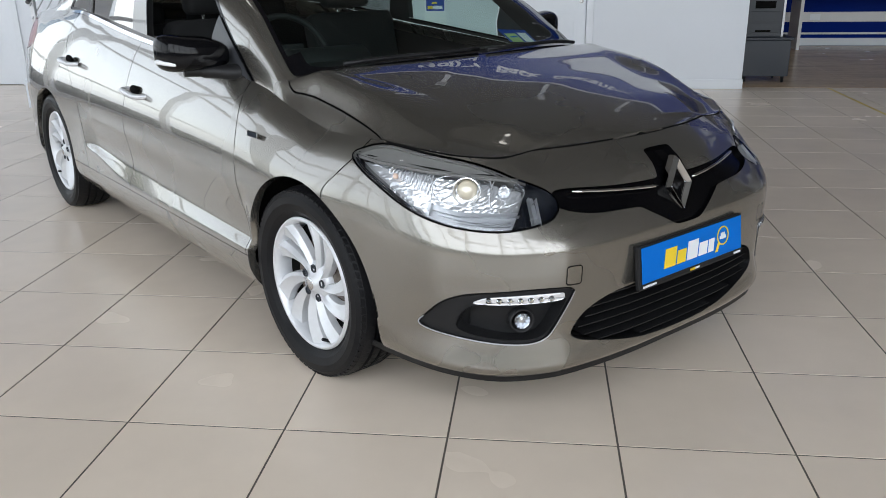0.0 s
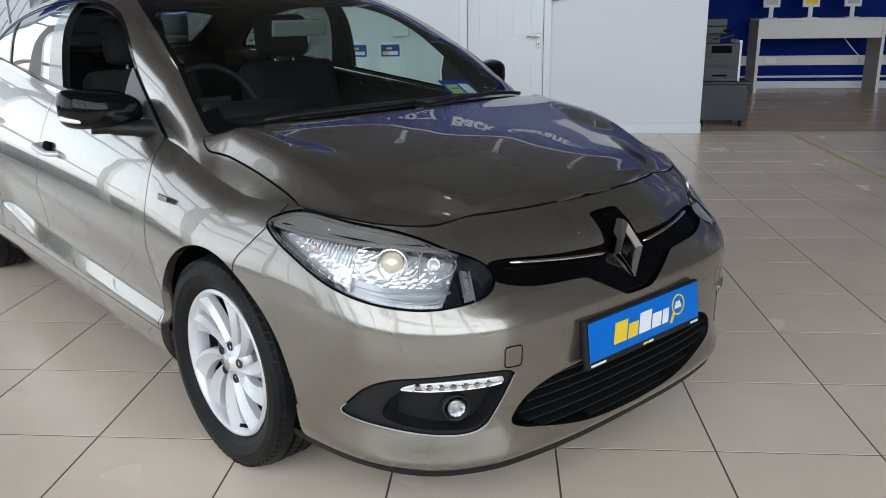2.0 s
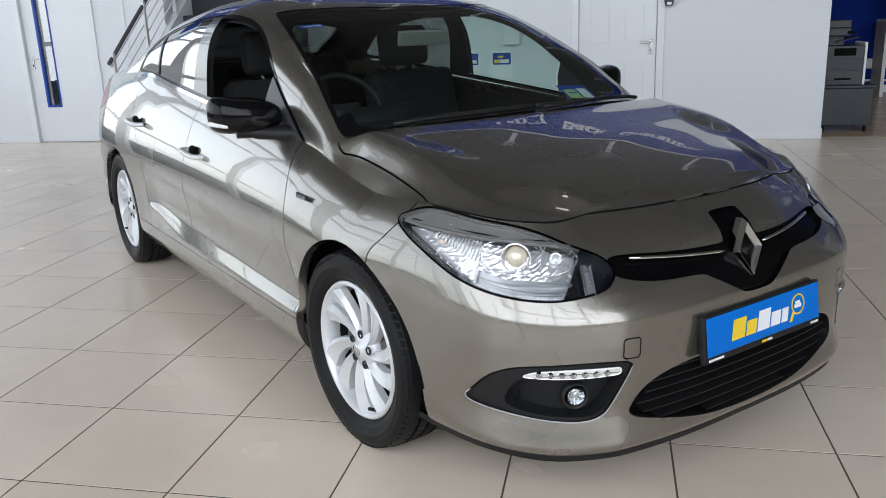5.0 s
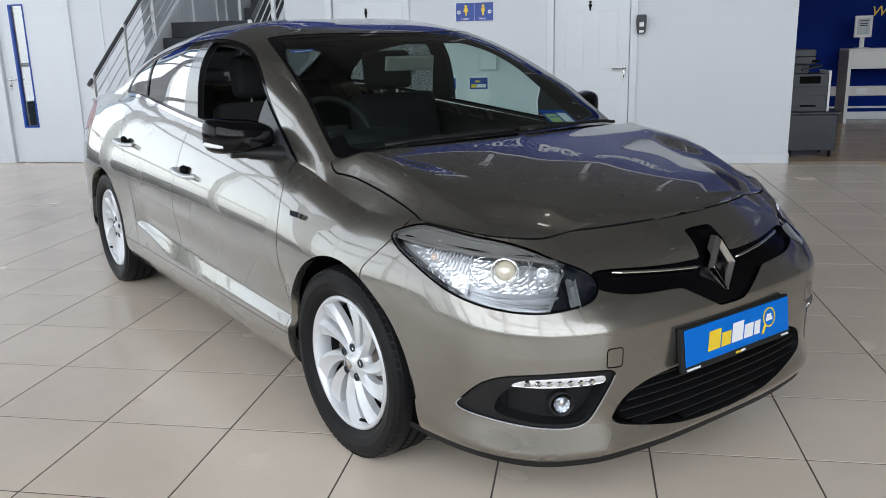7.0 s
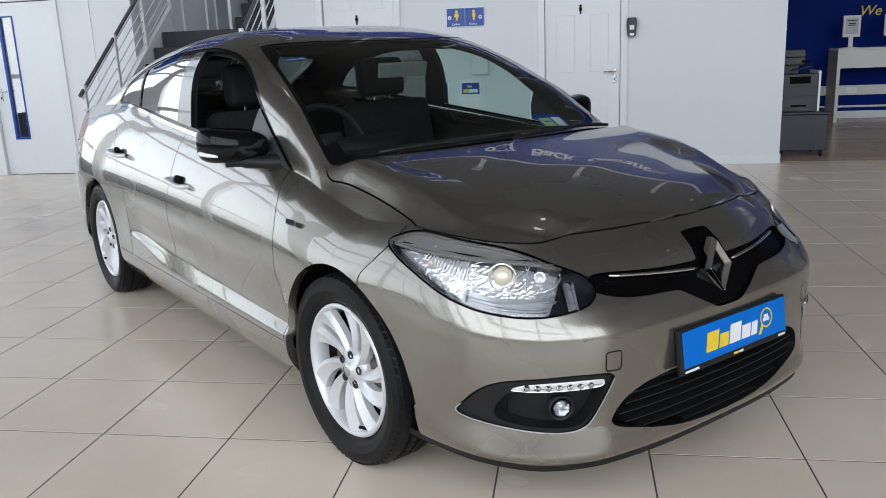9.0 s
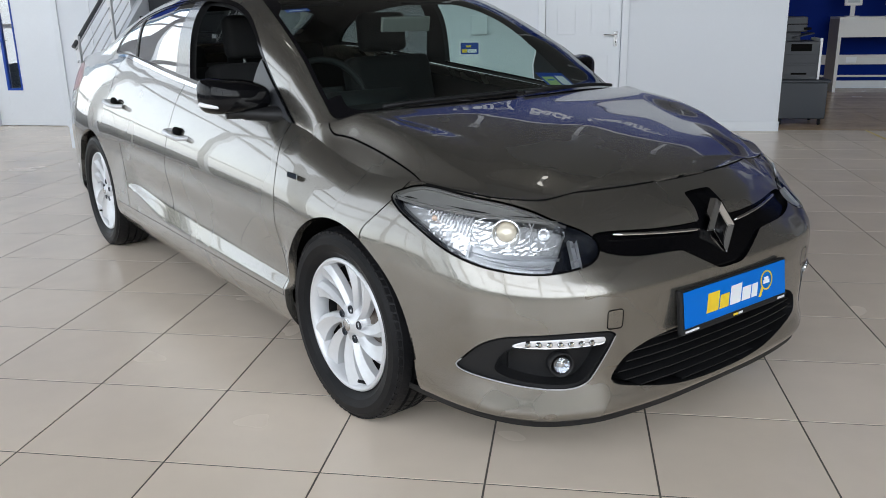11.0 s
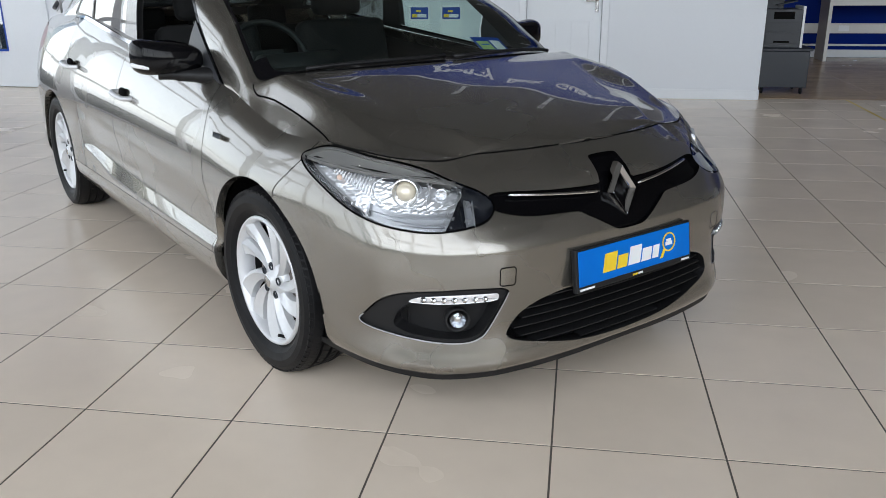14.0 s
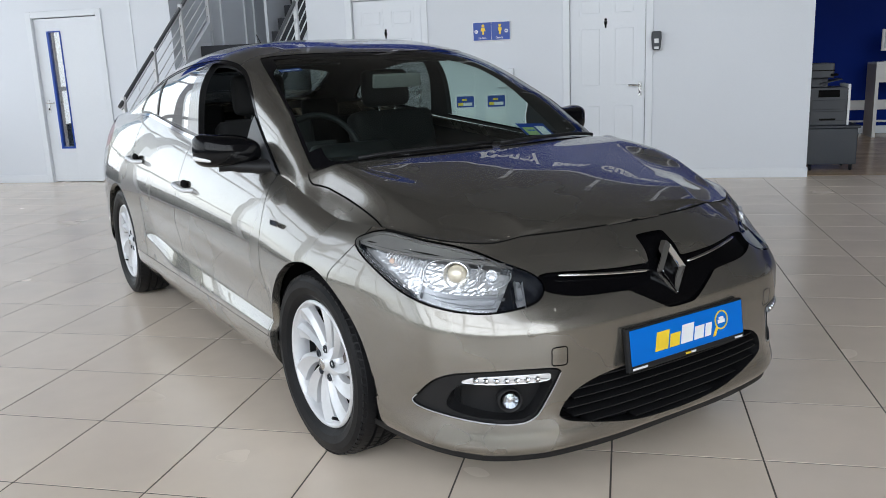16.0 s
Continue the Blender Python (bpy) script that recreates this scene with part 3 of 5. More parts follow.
# toilet sign
board = thing("toilet_sign", ROOM @ pose(-3.478, -0.02, 1.522), "blue and white toilet direction sign with yellow figures", "sign")
part("board", boxes((0, 0.415, 0, 0.018, 0, 0.203), bevel=0.003), SIGN_WHITE, board)
part("panel", boxes((0.008, 0.203, -0.004, -0.0005, 0.008, 0.195)), SIGN_BLUE, board)
part("panel", boxes((0.207, 0.407, -0.004, -0.0005, 0.008, 0.195)), SIGN_BLUE, board)
for x, text, ax in ((0.115, "Ladies", 0.04), (0.30, "Gents", 0.37)):
    pictogram(board, x, 0.065, 0.11, SIGN_YELLOW, -0.0065, text == "Ladies")
    part("lettering", moved(words(text, 0.034, 0.001), pose(x - 0.05, -0.0055, 0.022)), SIGN_WHITE, board)
    ring = bmesh.new()
    bmesh.ops.create_circle(ring, cap_ends=True, radius=0.02, segments=20, matrix=pose(ax, -0.0065, 0.10, 90))
    disc = part("arrow_disc", ring, SIGN_WHITE, board)
    s = -1 if text == "Ladies" else 1
    part("arrow", moved(plate([(-.01, -.004), (.002, -.004), (.002, -.01), (.013, 0), (.002, .01), (.002, .004), (-.01, .004)], 0.001), pose(ax, -0.0085, 0.10) @ Matrix.Diagonal((s, 1, 1, 1))), SIGN_BLUE, disc)

# soap dispenser
disp = thing("hand_sanitiser", ROOM @ pose(-1.585, -0.004, 1.352), "grey wall-mounted hand sanitiser dispenser", "dispenser")
part("body", moved(plate([(0.012, 0), (0.092, 0), (0.104, 0.12), (0.10, 0.19), (0.004, 0.19), (0.0, 0.12)], -0.09, bevel=0.008), pose(0, 0, 0)), GREY_CABINET, disp)
part("window", boxes((0.03, 0.075, -0.096, -0.0905, 0.07, 0.115), bevel=0.002), SIGN_WHITE, disp, "round white badge")
part("push_bar", boxes((0.03, 0.075, -0.1, -0.0905, 0.01, 0.035), bevel=0.003), SIGN_WHITE, disp)
unit = thing("wall_box", ROOM @ pose(-3.21, -0.002, 1.02), "small white wall-mounted box", "box")
part("cover", boxes((0, 0.175, -0.08, 0, 0, 0.2), bevel=0.008, segments=2), WHITE_DOOR, unit)
for u in (-3.70, -3.35):
    b = thing("poster", ROOM @ pose(u, -0.01, 0.80), "white notice with a blue printed panel", "poster", "notices on the wall")
    part("sheet", boxes((-0.01, 0.225, 0, 0.006, -0.30, 0.17), bevel=0.001), SIGN_WHITE, b)
    part("panel", boxes((0.015, 0.21, -0.003, -0.0005, 0.012, 0.135)), SIGN_BLUE, b)
    part("logo_bar", boxes((0.03, 0.085, -0.0055, -0.0035, 0.03, 0.065)), SIGN_YELLOW, b, "plain yellow bar")
    part("logo_bar", boxes((0.09, 0.19, -0.0055, -0.0035, 0.03, 0.065)), SIGN_WHITE, b, "plain white bar")
    part("logo_mark", boxes((0.075, 0.13, -0.0055, -0.0035, 0.085, 0.105)), SIGN_YELLOW, b, "small yellow mark")

# ---- staircase ----
RISE, GOING, FOOT = 0.181, 0.24, -1.47
stairs = thing("staircase", ROOM, "dark-treaded staircase with white stringers and rails", "staircase")
for k in range(9):
    n0 = FOOT + k * GOING
    part("step", boxes((-7.02, -5.62, n0, n0 + GOING + 0.03, (k + 0.0) * RISE + 0.004, (k + 1) * RISE), bevel=0.006), STAIR_DARK, stairs)
n_l = FOOT + 9 * GOING
part("landing", boxes((-7.02, -5.42, n_l + 0.031, n_l + 1.1, 9 * RISE - 0.2, 9 * RISE + 0.004)), STAIR_DARK, stairs)
for k in range(9):
    n0 = n_l + 0.75 + k * GOING
    part("step", boxes((-6.50, -5.62, n0, n0 + GOING + 0.03, (9 + k) * RISE + 0.006, (10 + k) * RISE), bevel=0.006), STAIR_DARK, stairs)
slope = RISE / GOING
for u, w in ((-7.092, 0.055), (-5.617, 0.055)):
    z = lambda n: (n - FOOT) * slope
    part("stringer", moved(plate([(FOOT - 0.05, 0.0), (FOOT + 0.2, 0.0), (n_l + 0.1, z(n_l) - 0.06), (n_l + 0.1, z(n_l) + 0.3), (FOOT - 0.05, 0.26)], w, axis="x"), pose(u, 0, 0)), WHITE_DOOR, stairs)
    rail = part("handrail", tube([(u + 0.027, FOOT + 0.17, 0.985), (u + 0.027, n_l + 0.1, 0.985 + (n_l - FOOT - 0.07) * slope)], 0.021, 12), RAIL_GREY, stairs, "dark round handrail")
    for k in range(4):
        n0 = FOOT + 0.25 + k * 0.68
        part("post", boxes((u + 0.005, u + 0.05, n0 - 0.022, n0 + 0.022, z(n0) + 0.1, z(n0) + 0.90), bevel=0.003), FRAME_WHITE, stairs)
    for k in range(5):
        h = 0.30 + k * 0.125
        part("rail_bar", tube([(u + 0.027, FOOT + 0.2, h + 0.15), (u + 0.027, n_l + 0.1, h + 0.15 + (n_l - FOOT - 0.1) * slope)], 0.008, 6), FRAME_WHITE, stairs)
for n0 in (0.95, 1.25, 1.95, 2.25):
    part("wall_moulding", boxes((-7.127, -7.10, n0, n0 + 0.045, 1.65, 3.9)), WHITE_DOOR, stairs)
part("inner_panel", boxes((-6.60, -6.56, n_l + 0.8, 4.6, 1.65, 3.9)), WHITE_DOOR, stairs, "white partition beside the upper flight")
for n0 in (1.8, 2.15, 2.6):
    part("wall_moulding", boxes((-6.559, -6.53, n0, n0 + 0.04, 2.3, 3.9)), WHITE_DOOR, stairs)

# ---- side corridor: cabinet, printer, demonstration desk ----
cab = thing("pedestal_cabinet", ROOM @ pose(0.075, 0.43, 0), "dark grey wheeled pedestal cabinet under a printer", "cabinet")
part("body", boxes((0, 0.50, 0, 0.5, 0.075, 0.46), bevel=0.006), GREY_CABINET, cab)
part("top", boxes((-0.012, 0.525, -0.015, 0.51, 0.461, 0.49), bevel=0.005), GREY_CABINET, cab)
for x, y in ((0.05, 0.05), (0.455, 0.05), (0.05, 0.45), (0.455, 0.45)):
    c = part("caster", moved(lathe([(-0.012, 0.0), (-0.012, 0.028), (-0.008, 0.034), (0.008, 0.034), (0.012, 0.028), (0.012, 0)], 20), pose(x, y, 0.034)), RUBBER, cab)
    part("caster_fork", boxes((x - 0.017, x + 0.017, y - 0.015, y + 0.012, 0.05, 0.0745), bevel=0.003), PLASTIC, c)
prn = thing("printer", ROOM @ pose(0.075, 0.45, 0.4905), "large grey office printer with paper trays", "printer")
part("body", boxes((0, 0.385, 0, 0.46, 0.0, 0.40), bevel=0.01, segments=2), GREY_PRINTER, prn)
part("side_panel", boxes((0.387, 0.415, 0.03, 0.43, 0.0, 0.43), bevel=0.004), SIGN_WHITE, prn, "white side panel")
part("neck", boxes((0.02, 0.20, 0.1, 0.44, 0.40, 0.50), bevel=0.006), GREY_CABINET, prn)
part("scanner_lid", boxes((-0.01, 0.235, 0.0, 0.46, 0.50, 0.655), bevel=0.012, segments=2), GREY_PRINTER, prn)
part("lid_slot", boxes((-0.005, 0.24, -0.006, 0.02, 0.575, 0.585)), GAP, prn)
part("output_tray", moved(boxes((0.12, 0.33, 0.02, 0.3, 0.0, 0.012), bevel=0.003), pose(0, 0, 0.41, 0, -12)), GREY_CABINET, prn)
part("control_panel", boxes((0.20, 0.27, -0.03, 0.06, 0.52, 0.545), bevel=0.004), GAP, prn)
for z in (0.05, 0.17):
    part("drawer", boxes((0.02, 0.365, -0.006, -0.0005, z, z + 0.10), bevel=0.003), GREY_PRINTER, prn)
part("drawer_recess", boxes((0.11, 0.27, -0.009, -0.0065, 0.055, 0.075)), GAP, prn)
part("display", boxes((0.09, 0.3, -0.006, -0.0005, 0.30, 0.375)), GAP, prn)

desk = thing("demonstration_desk", ROOM @ pose(1.62, 4.0, 0), "tall white laminate demonstration desk against the blue wall", "desk")
part("top", boxes((0, 1.80, 0, 0.5, 1.045, 1.075), bevel=0.003), DESK_WHITE, desk)
part("front_panel", boxes((0.046, 1.754, 0.012, 0.03, 0.79, 1.044)), DESK_WHITE, desk)
for x in (0, 1.755):
    leg = part("side_panel", boxes((x, x + 0.045, 0.002, 0.5, 0.0, 1.044)), DESK_SIDE, desk, "wood-grain laminate side panel")
    part("edge_band", boxes((x, x + 0.045, -0.002, 0.0015, 0, 1.044)), DESK_WHITE, leg)
part("cable", tube(smooth_loop([(1.3, 0.2, 0.79), (1.45, 0.2, 0.62), (1.58, 0.25, 0.5), (1.6, 0.35, 0.42), (1.65, 0.45, 0.45)], 6, False), 0.006, 6), SIGN_WHITE, desk, "white power cable")
for x, mat in ((0.20, SCREEN), (0.76, SIGN_YELLOW), (1.35, SCREEN)):
    tab = thing("display_tablet", ROOM @ pose(1.62 + x, 4.15, 1.0755), "small framed tablet on a white stand" + (" with a yellow sheet" if mat is SIGN_YELLOW else " with a printed sheet"), "tablet", "tablets on the desk")
    part("base", boxes((-0.09, 0.09, -0.07, 0.07, 0, 0.012), bevel=0.004), DESK_WHITE, tab)
    part("stem", boxes((-0.03, 0.03, -0.01, 0.01, 0.012, 0.16)), DESK_WHITE, tab)
    fr = part("frame", boxes((-0.12, 0.12, -0.015, 0.015, 0.155, 0.46), bevel=0.006), DESK_WHITE, tab)
    part("sheet", boxes((-0.085, 0.085, -0.019, -0.0155, 0.195, 0.42)), mat, fr)
    for z, w in ((0.38, 0.06), (0.34, 0.05), (0.315, 0.055)) if mat is SCREEN else ((0.37, 0.05),):
        part("text_bar", boxes((-w, w, -0.0215, -0.0195, z, z + 0.014)), GREY_CABINET, fr, "dark bar of unreadable print")
tr = thing("cable_trunking", ROOM @ pose(0.004, BACK - 0.05, 0.36), "long white cable trunking on the blue wall", "trunking")
part("channel", boxes((0, RIGHT - 0.1, 0, 0.048, 0, 0.145), bevel=0.004), DESK_WHITE, tr)
for x in (1.95, 3.45):
    part("socket", boxes((x, x + 0.15, -0.006, -0.0005, 0.03, 0.115), bevel=0.003), SIGN_WHITE, tr)
pipe = thing("wall_rail", ROOM @ pose(0.004, BACK - 0.03, 0.17), "thin white conduit along the wall", "conduit")
part("conduit", boxes((0, RIGHT - 0.1, 0, 0.028, 0, 0.03), bevel=0.004), DESK_WHITE, pipe)
text = thing("wall_lettering", ROOM @ pose(2.06, BACK - 0.008, 1.535), "yellow italic lettering on the blue wall", "lettering")
part("lettering", moved(words("We", 0.21, 0.003), Matrix(((1, 0, 0.25, 0), (0, 1, 0, 0), (0, 0, 1, 0), (0, 0, 0, 1)))), SIGN_YELLOW, text)
tape = thing("floor_tape", ROOM @ pose(0.905, 0, 0), "thin yellow tape line on the floor tiles", "tape")
part("strip", boxes((-0.012, 0.012, -6.0, 0.10, 0.0002, 0.0012)), TAPE_YELLOW, tape)


class Sheet:
    """A surface as polygons that can be split along drawn lines; each corner keeps its place, normal and one running measure."""

    def __init__(self, grid, run, inside):
        rows, cols = grid.shape[:2]
        di = np.gradient(grid, axis=0)
        dj = np.gradient(grid, axis=1)
        n = np.cross(di, dj)
        size = np.linalg.norm(n, axis=-1, keepdims=True)
        bad = size[..., 0] < 1e-9
        n = n / np.maximum(size, 1e-12)
        out = grid - inside
        n = np.where((np.sum(n * out, -1) < 0)[..., None], -n, n)
        n[bad] = (0, 0, 1)
        self.pos, self.nor, self.run = list(grid.reshape(-1, 3)), list(n.reshape(-1, 3)), list(run.reshape(-1))
        k = np.arange(rows * cols).reshape(rows, cols)
        self.polys = [(k[i, j], k[i + 1, j], k[i + 1, j + 1], k[i, j + 1]) for i in range(rows - 1) for j in range(cols - 1)]

    def split(self, polys, f):
        """Polygons where f < 0 and the rest; f takes X, y, z and the running measure."""
        p = np.array(self.pos)
        val = f(p[:, 0], p[:, 1], p[:, 2], np.array(self.run))
        val = np.where(np.abs(val) < 1e-7, 1e-7, val)
        inner, outer, cache = [], [], {}
        low = (val < 0).tolist()
        for q in polys:
            flags = [low[i] for i in q]
            if all(flags):
                inner.append(q)
            elif not any(flags):
                outer.append(q)
            else:
                a, b = [], []
                for i, j, fi, fj in zip(q, q[1:] + q[:1], flags, flags[1:] + flags[:1]):
                    (a if fi else b).append(i)
                    if fi != fj:
                        key = (min(i, j), max(i, j))
                        if key not in cache:
                            s = val[key[0]] / (val[key[0]] - val[key[1]])
                            self.pos.append(self.pos[key[0]] * (1 - s) + self.pos[key[1]] * s)
                            n = self.nor[key[0]] * (1 - s) + self.nor[key[1]] * s
                            self.nor.append(n / max(np.linalg.norm(n), 1e-9))
                            self.run.append(self.run[key[0]] * (1 - s) + self.run[key[1]] * s)
                            cache[key] = len(self.pos) - 1
                        a.append(cache[key])
                        b.append(cache[key])
                if len(a) > 2:
                    inner.append(tuple(a))
                if len(b) > 2:
                    outer.append(tuple(b))
        return inner, outer

    def cut(self, polys, f, w=0.003):
        """Inside, gap strip and outside of the line f = 0."""
        inner, rest = self.split(polys, lambda *a: f(*a) + w)
        gap, outer = self.split(rest, lambda *a: f(*a) - w)
        return inner, gap, outer

    def rim(self, polys, depth, keep=lambda x, y, z: True):
        """Walls from the open edges of polys inwards by depth, as quads of new corners."""
        count = {}
        for q in polys:
            for i, j in zip(q, q[1:] + q[:1]):
                count[(i, j)] = count.get((i, j), 0) + 1
        out = []
        for i, j in list(count):
            if (j, i) in count or not (keep(*self.pos[i]) or keep(*self.pos[j])):
                continue
            edge = self.pos[j] - self.pos[i]
            n = np.cross(edge, self.nor[i] + self.nor[j])
            size = np.linalg.norm(n)
            if size < 1e-9:
                continue
            k = len(self.pos)
            for p in (self.pos[i], self.pos[j], self.pos[j] - self.nor[j] * depth, self.pos[i] - self.nor[i] * depth):
                self.pos.append(p)
                self.nor.append(n / size)
                self.run.append(self.run[i])
            out.append((k, k + 1, k + 2, k + 3))
        return out


def emit(name, pieces, mat, parent, sides=(-1, 1), push=0.0, label="", flat=False, crush=0.0):
    """One mesh from polygons of sheets, on the right (-1) or left (1) side of the car or both, pushed out by so much."""
    verts, faces, norms = [], [], []
    shake = random.Random(len(name))
    for sheet, polys in pieces:
        for side in sides:
            index = {}
            for q in polys:
                for i in q:
                    if i not in index:
                        index[i] = len(verts)
                        p = sheet.pos[i] + sheet.nor[i] * (push + crush * (shake.random() - .5))
                        verts.append((max(p[0], 0.0) * side, p[1], p[2]))
                        norms.append((sheet.nor[i][0] * side, sheet.nor[i][1], sheet.nor[i][2]))
                f = [index[i] for i in q]
                a, b, c = (np.array(verts[f[k]]) for k in (0, 1, 2))
                if np.dot(np.cross(b - a, c - a), norms[f[1]]) < 0:
                    f = f[::-1]
                faces.append(f)
    me = bpy.data.meshes.new(name)
    me.from_pydata(verts, [], faces)
    me.materials.append(mat)
    if not flat:
        me.shade_smooth()
        me.normals_split_custom_set_from_vertices(norms)
    ob = new(name, me)
    ob.parent = parent
    if label:
        ob["label"] = label
    return ob


def outline(points, n=6):
    """Signed distance to a rounded loop, negative inside; a function of two coordinates."""
    p = smooth_loop(points, n)
    q = np.roll(p, -1, 0)
    e = q - p
    ll = np.maximum((e * e).sum(1), 1e-12)

    def f(a, b):
        a, b = np.asarray(a)[:, None], np.asarray(b)[:, None]
        t = np.clip(((a - p[:, 0]) * e[:, 0] + (b - p[:, 1]) * e[:, 1]) / ll, 0, 1)
        d = np.sqrt(((a - p[:, 0] - t * e[:, 0]) ** 2 + (b - p[:, 1] - t * e[:, 1]) ** 2).min(1))
        cross = ((p[:, 1] > b) != (q[:, 1] > b)) & (a < (q[:, 0] - p[:, 0]) * (b - p[:, 1]) / np.where(np.abs(q[:, 1] - p[:, 1]) < 1e-12, 1e-12, q[:, 1] - p[:, 1]) + p[:, 0])
        return np.where(cross.sum(1) % 2 == 1, -d, d)
    return f


# grids
gu = np.concatenate([np.linspace(0, 2.0, 200)[:-1], np.linspace(2.0, 4.3, 130)[:-1], np.linspace(4.3, LONG, 50)])
gv = np.linspace(0, 1, 100)
uu, vv = np.meshgrid(gu, gv, indexing="ij")
zz = LOW_Z(uu) + (T_Z(uu) - LOW_Z(uu)) * vv
grid = shell(uu, zz)
lower = Sheet(grid, uu, np.stack([np.zeros_like(uu), np.clip(grid[..., 1], -.2, 3.1), np.full_like(uu, .55)], -1))
gy = np.concatenate([Y0 + (-.45 - Y0) * (1 - np.cos(np.linspace(0, np.pi / 2, 40)))[:-1], np.linspace(-.45, 3.0, 250)[:-1], np.linspace(3.0, Y1, 40)])
ga = np.linspace(0, 1, 90) ** 1.25
yy, aa = np.meshgrid(gy, ga, indexing="ij")
grid = deck(yy, aa)
upper = Sheet(grid, aa, np.stack([np.zeros_like(yy), yy, np.full_like(yy, .5)], -1))

car = thing("car", Matrix(), "taupe metallic saloon car with silver alloy wheels on tiled floor", "car")

# --- lower body: openings first ---
HUB_F, HUB_R = (0.0, .312), (2.702, .318)
body = lower.polys
_, body = lower.split(body, lambda x, y, z, u: np.where(u < 1.0, 1, np.hypot((y - HUB_F[0]) * np.where(y > 0, 1.15, 1), np.where(y > 0, np.maximum(z - .300, 0), z - .300)) - .376))
_, body = lower.split(body, lambda x, y, z, u: np.hypot(y - HUB_R[0], np.maximum(z - .305, 0)) - .372)
LAMP = outline([(1.197, .772), (1.165, .800), (1.08, .816), (.93, .799), (.79, .778), (.63, .743), (.51, .709), (.472, .685), (.484, .657), (.545, .634), (.679, .620), (.826, .629), (.948, .659), (1.07, .712)])
lamp, lamp_gap, body = lower.cut(body, lambda x, y, z, u: LAMP(u, z), .0026)
GRILLE = outline([(-.42, .705), (-.26, .697), (-.085, .692), (-.070, .70), (-.062, .750), (-.05, .764), (.05, .764), (.062, .750), (.070, .70), (.085, .692), (.26, .697), (.42, .705), (.452, .69), (.45, .663), (.36, .641), (.205, .634), (.170, .622), (.075, .572), (.050, .562), (0, .560),
                  (-.050, .562), (-.075, .572), (-.170, .622), (-.205, .634), (-.36, .641), (-.45, .663), (-.452, .69)], 3)
grille, body = lower.split(body, lambda x, y, z, u: np.where(u > .7, 1, GRILLE(x, z)))
INTAKE = outline([(-.40, .275), (-.2, .238), (0, .228), (.2, .238), (.385, .275), (.445, .298), (.448, .325), (.41, .372), (.33, .405), (.2, .420), (0, .425), (-.2, .420), (-.4, .38)], 5)
intake, body = lower.split(body, lambda x, y, z, u: np.where(u > .7, 1, INTAKE(x, z)))
FOG = outline([(.92, .338), (.895, .366), (.834, .418), (.753, .448), (.606, .462), (.49, .459), (.463, .450), (.462, .433), (.513, .338), (.540, .308), (.585, .296), (.663, .298), (.801, .310), (.89, .322)], 5)
fog, fog_gap, body = lower.cut(body, lambda x, y, z, u: FOG(u, z), .002)
TOW = outline([(.437, .468), (.437, .49), (.437, .512), (.442, .517), (.461, .518), (.480, .518), (.486, .513), (.486, .49), (.486, .47), (.481, .465), (.461, .464), (.442, .463)], 3)
tow, tow_gap, body = lower.cut(body, lambda x, y, z, u: TOW(u, z), .0018)
TAIL = outline([(4.52, .95), (4.54, .89), (4.75, .85), (4.95, .86), (4.98, .95), (4.85, 1.01), (4.65, 1.015)])
tail, tail_gap, body = lower.cut(body, lambda x, y, z, u: TAIL(u, z), .003)
# front lip of the bonnet
lip, body = lower.split(body, lambda x, y, z, u: np.where(u > 1.1, 1, T_Z(u) - .003 - z))
seam = spline([(.2, 1.30), (.658, 1.289), (.731, 1.228), (.77, 1.192), (.9, 1.12)])
bumper, seam_gap, flank = lower.cut(body, lambda x, y, z, u: u - seam(z), .0025)
rear_bumper, rear_gap, flank = lower.cut(flank, lambda x, y, z, u: 3.08 + .25 * (z - .6) - y, .0025)
rear_low, quarter_back = lower.split(rear_bumper, lambda x, y, z, u: z - .66)
chrome, flank = lower.split(flank, lambda x, y, z, u: np.where((u < 2.05) | (u > 4.0), 1, T_Z(u) - .013 - z))
sill, sill_gap, flank = lower.cut(flank, lambda x, y, z, u: z - (.335 + .002 * (y - .3)), .0012)
d1 = spline([(.3, .335), (.38, .341), (.58, .362), (.716, .384), (.815, .420), (.867, .443), (.95, .47)])
d2 = spline([(.3, 1.50), (.43, 1.497), (.8, 1.470), (.9, 1.475), (1.0, 1.49)])
d3 = spline([(.3, 2.09), (.48, 2.107), (.60, 2.12), (.725, 2.20), (.85, 2.34), (.923, 2.40), (1.05, 2.42)])
fender, g1, rest = lower.cut(flank, lambda x, y, z, u: y - d1(z), .0022)
front_door, g2, rest = lower.cut(rest, lambda x, y, z, u: y - d2(z), .0022)
rear_door, g3, quarter = lower.cut(rest, lambda x, y, z, u: y - d3(z), .0022)

# --- upper body ---
plan_shut = spline([(-.60, 1.2), (-.54, .80), (-.40, .765), (-.336, .722), (-.28, .712), (-.195, .708), (-.035, .704), (.09, .704), (.15, .708), (.2, .716), (.225, .714), (.26, .700), (.30, .690)])
base_y = spline([(-.1, .07), (.1, .07), (.324, .078), (.537, .108), (.639, .160), (.692, .215), (.73, .30)])
top = upper.polys
hood, top = upper.split(top, lambda x, y, z, u: y - base_y(x))
front_x, front_y = TOPLINE[:260, 0], TOPLINE[:260, 1]
bonnet, shut_gap, wing = upper.cut(hood, lambda x, y, z, u: x - plan_shut(y), .0019)
front_gap, bonnet = upper.split(bonnet, lambda x, y, z, u: np.where(x > .72, 1, y - np.interp(x, front_x, front_y) - .0025))
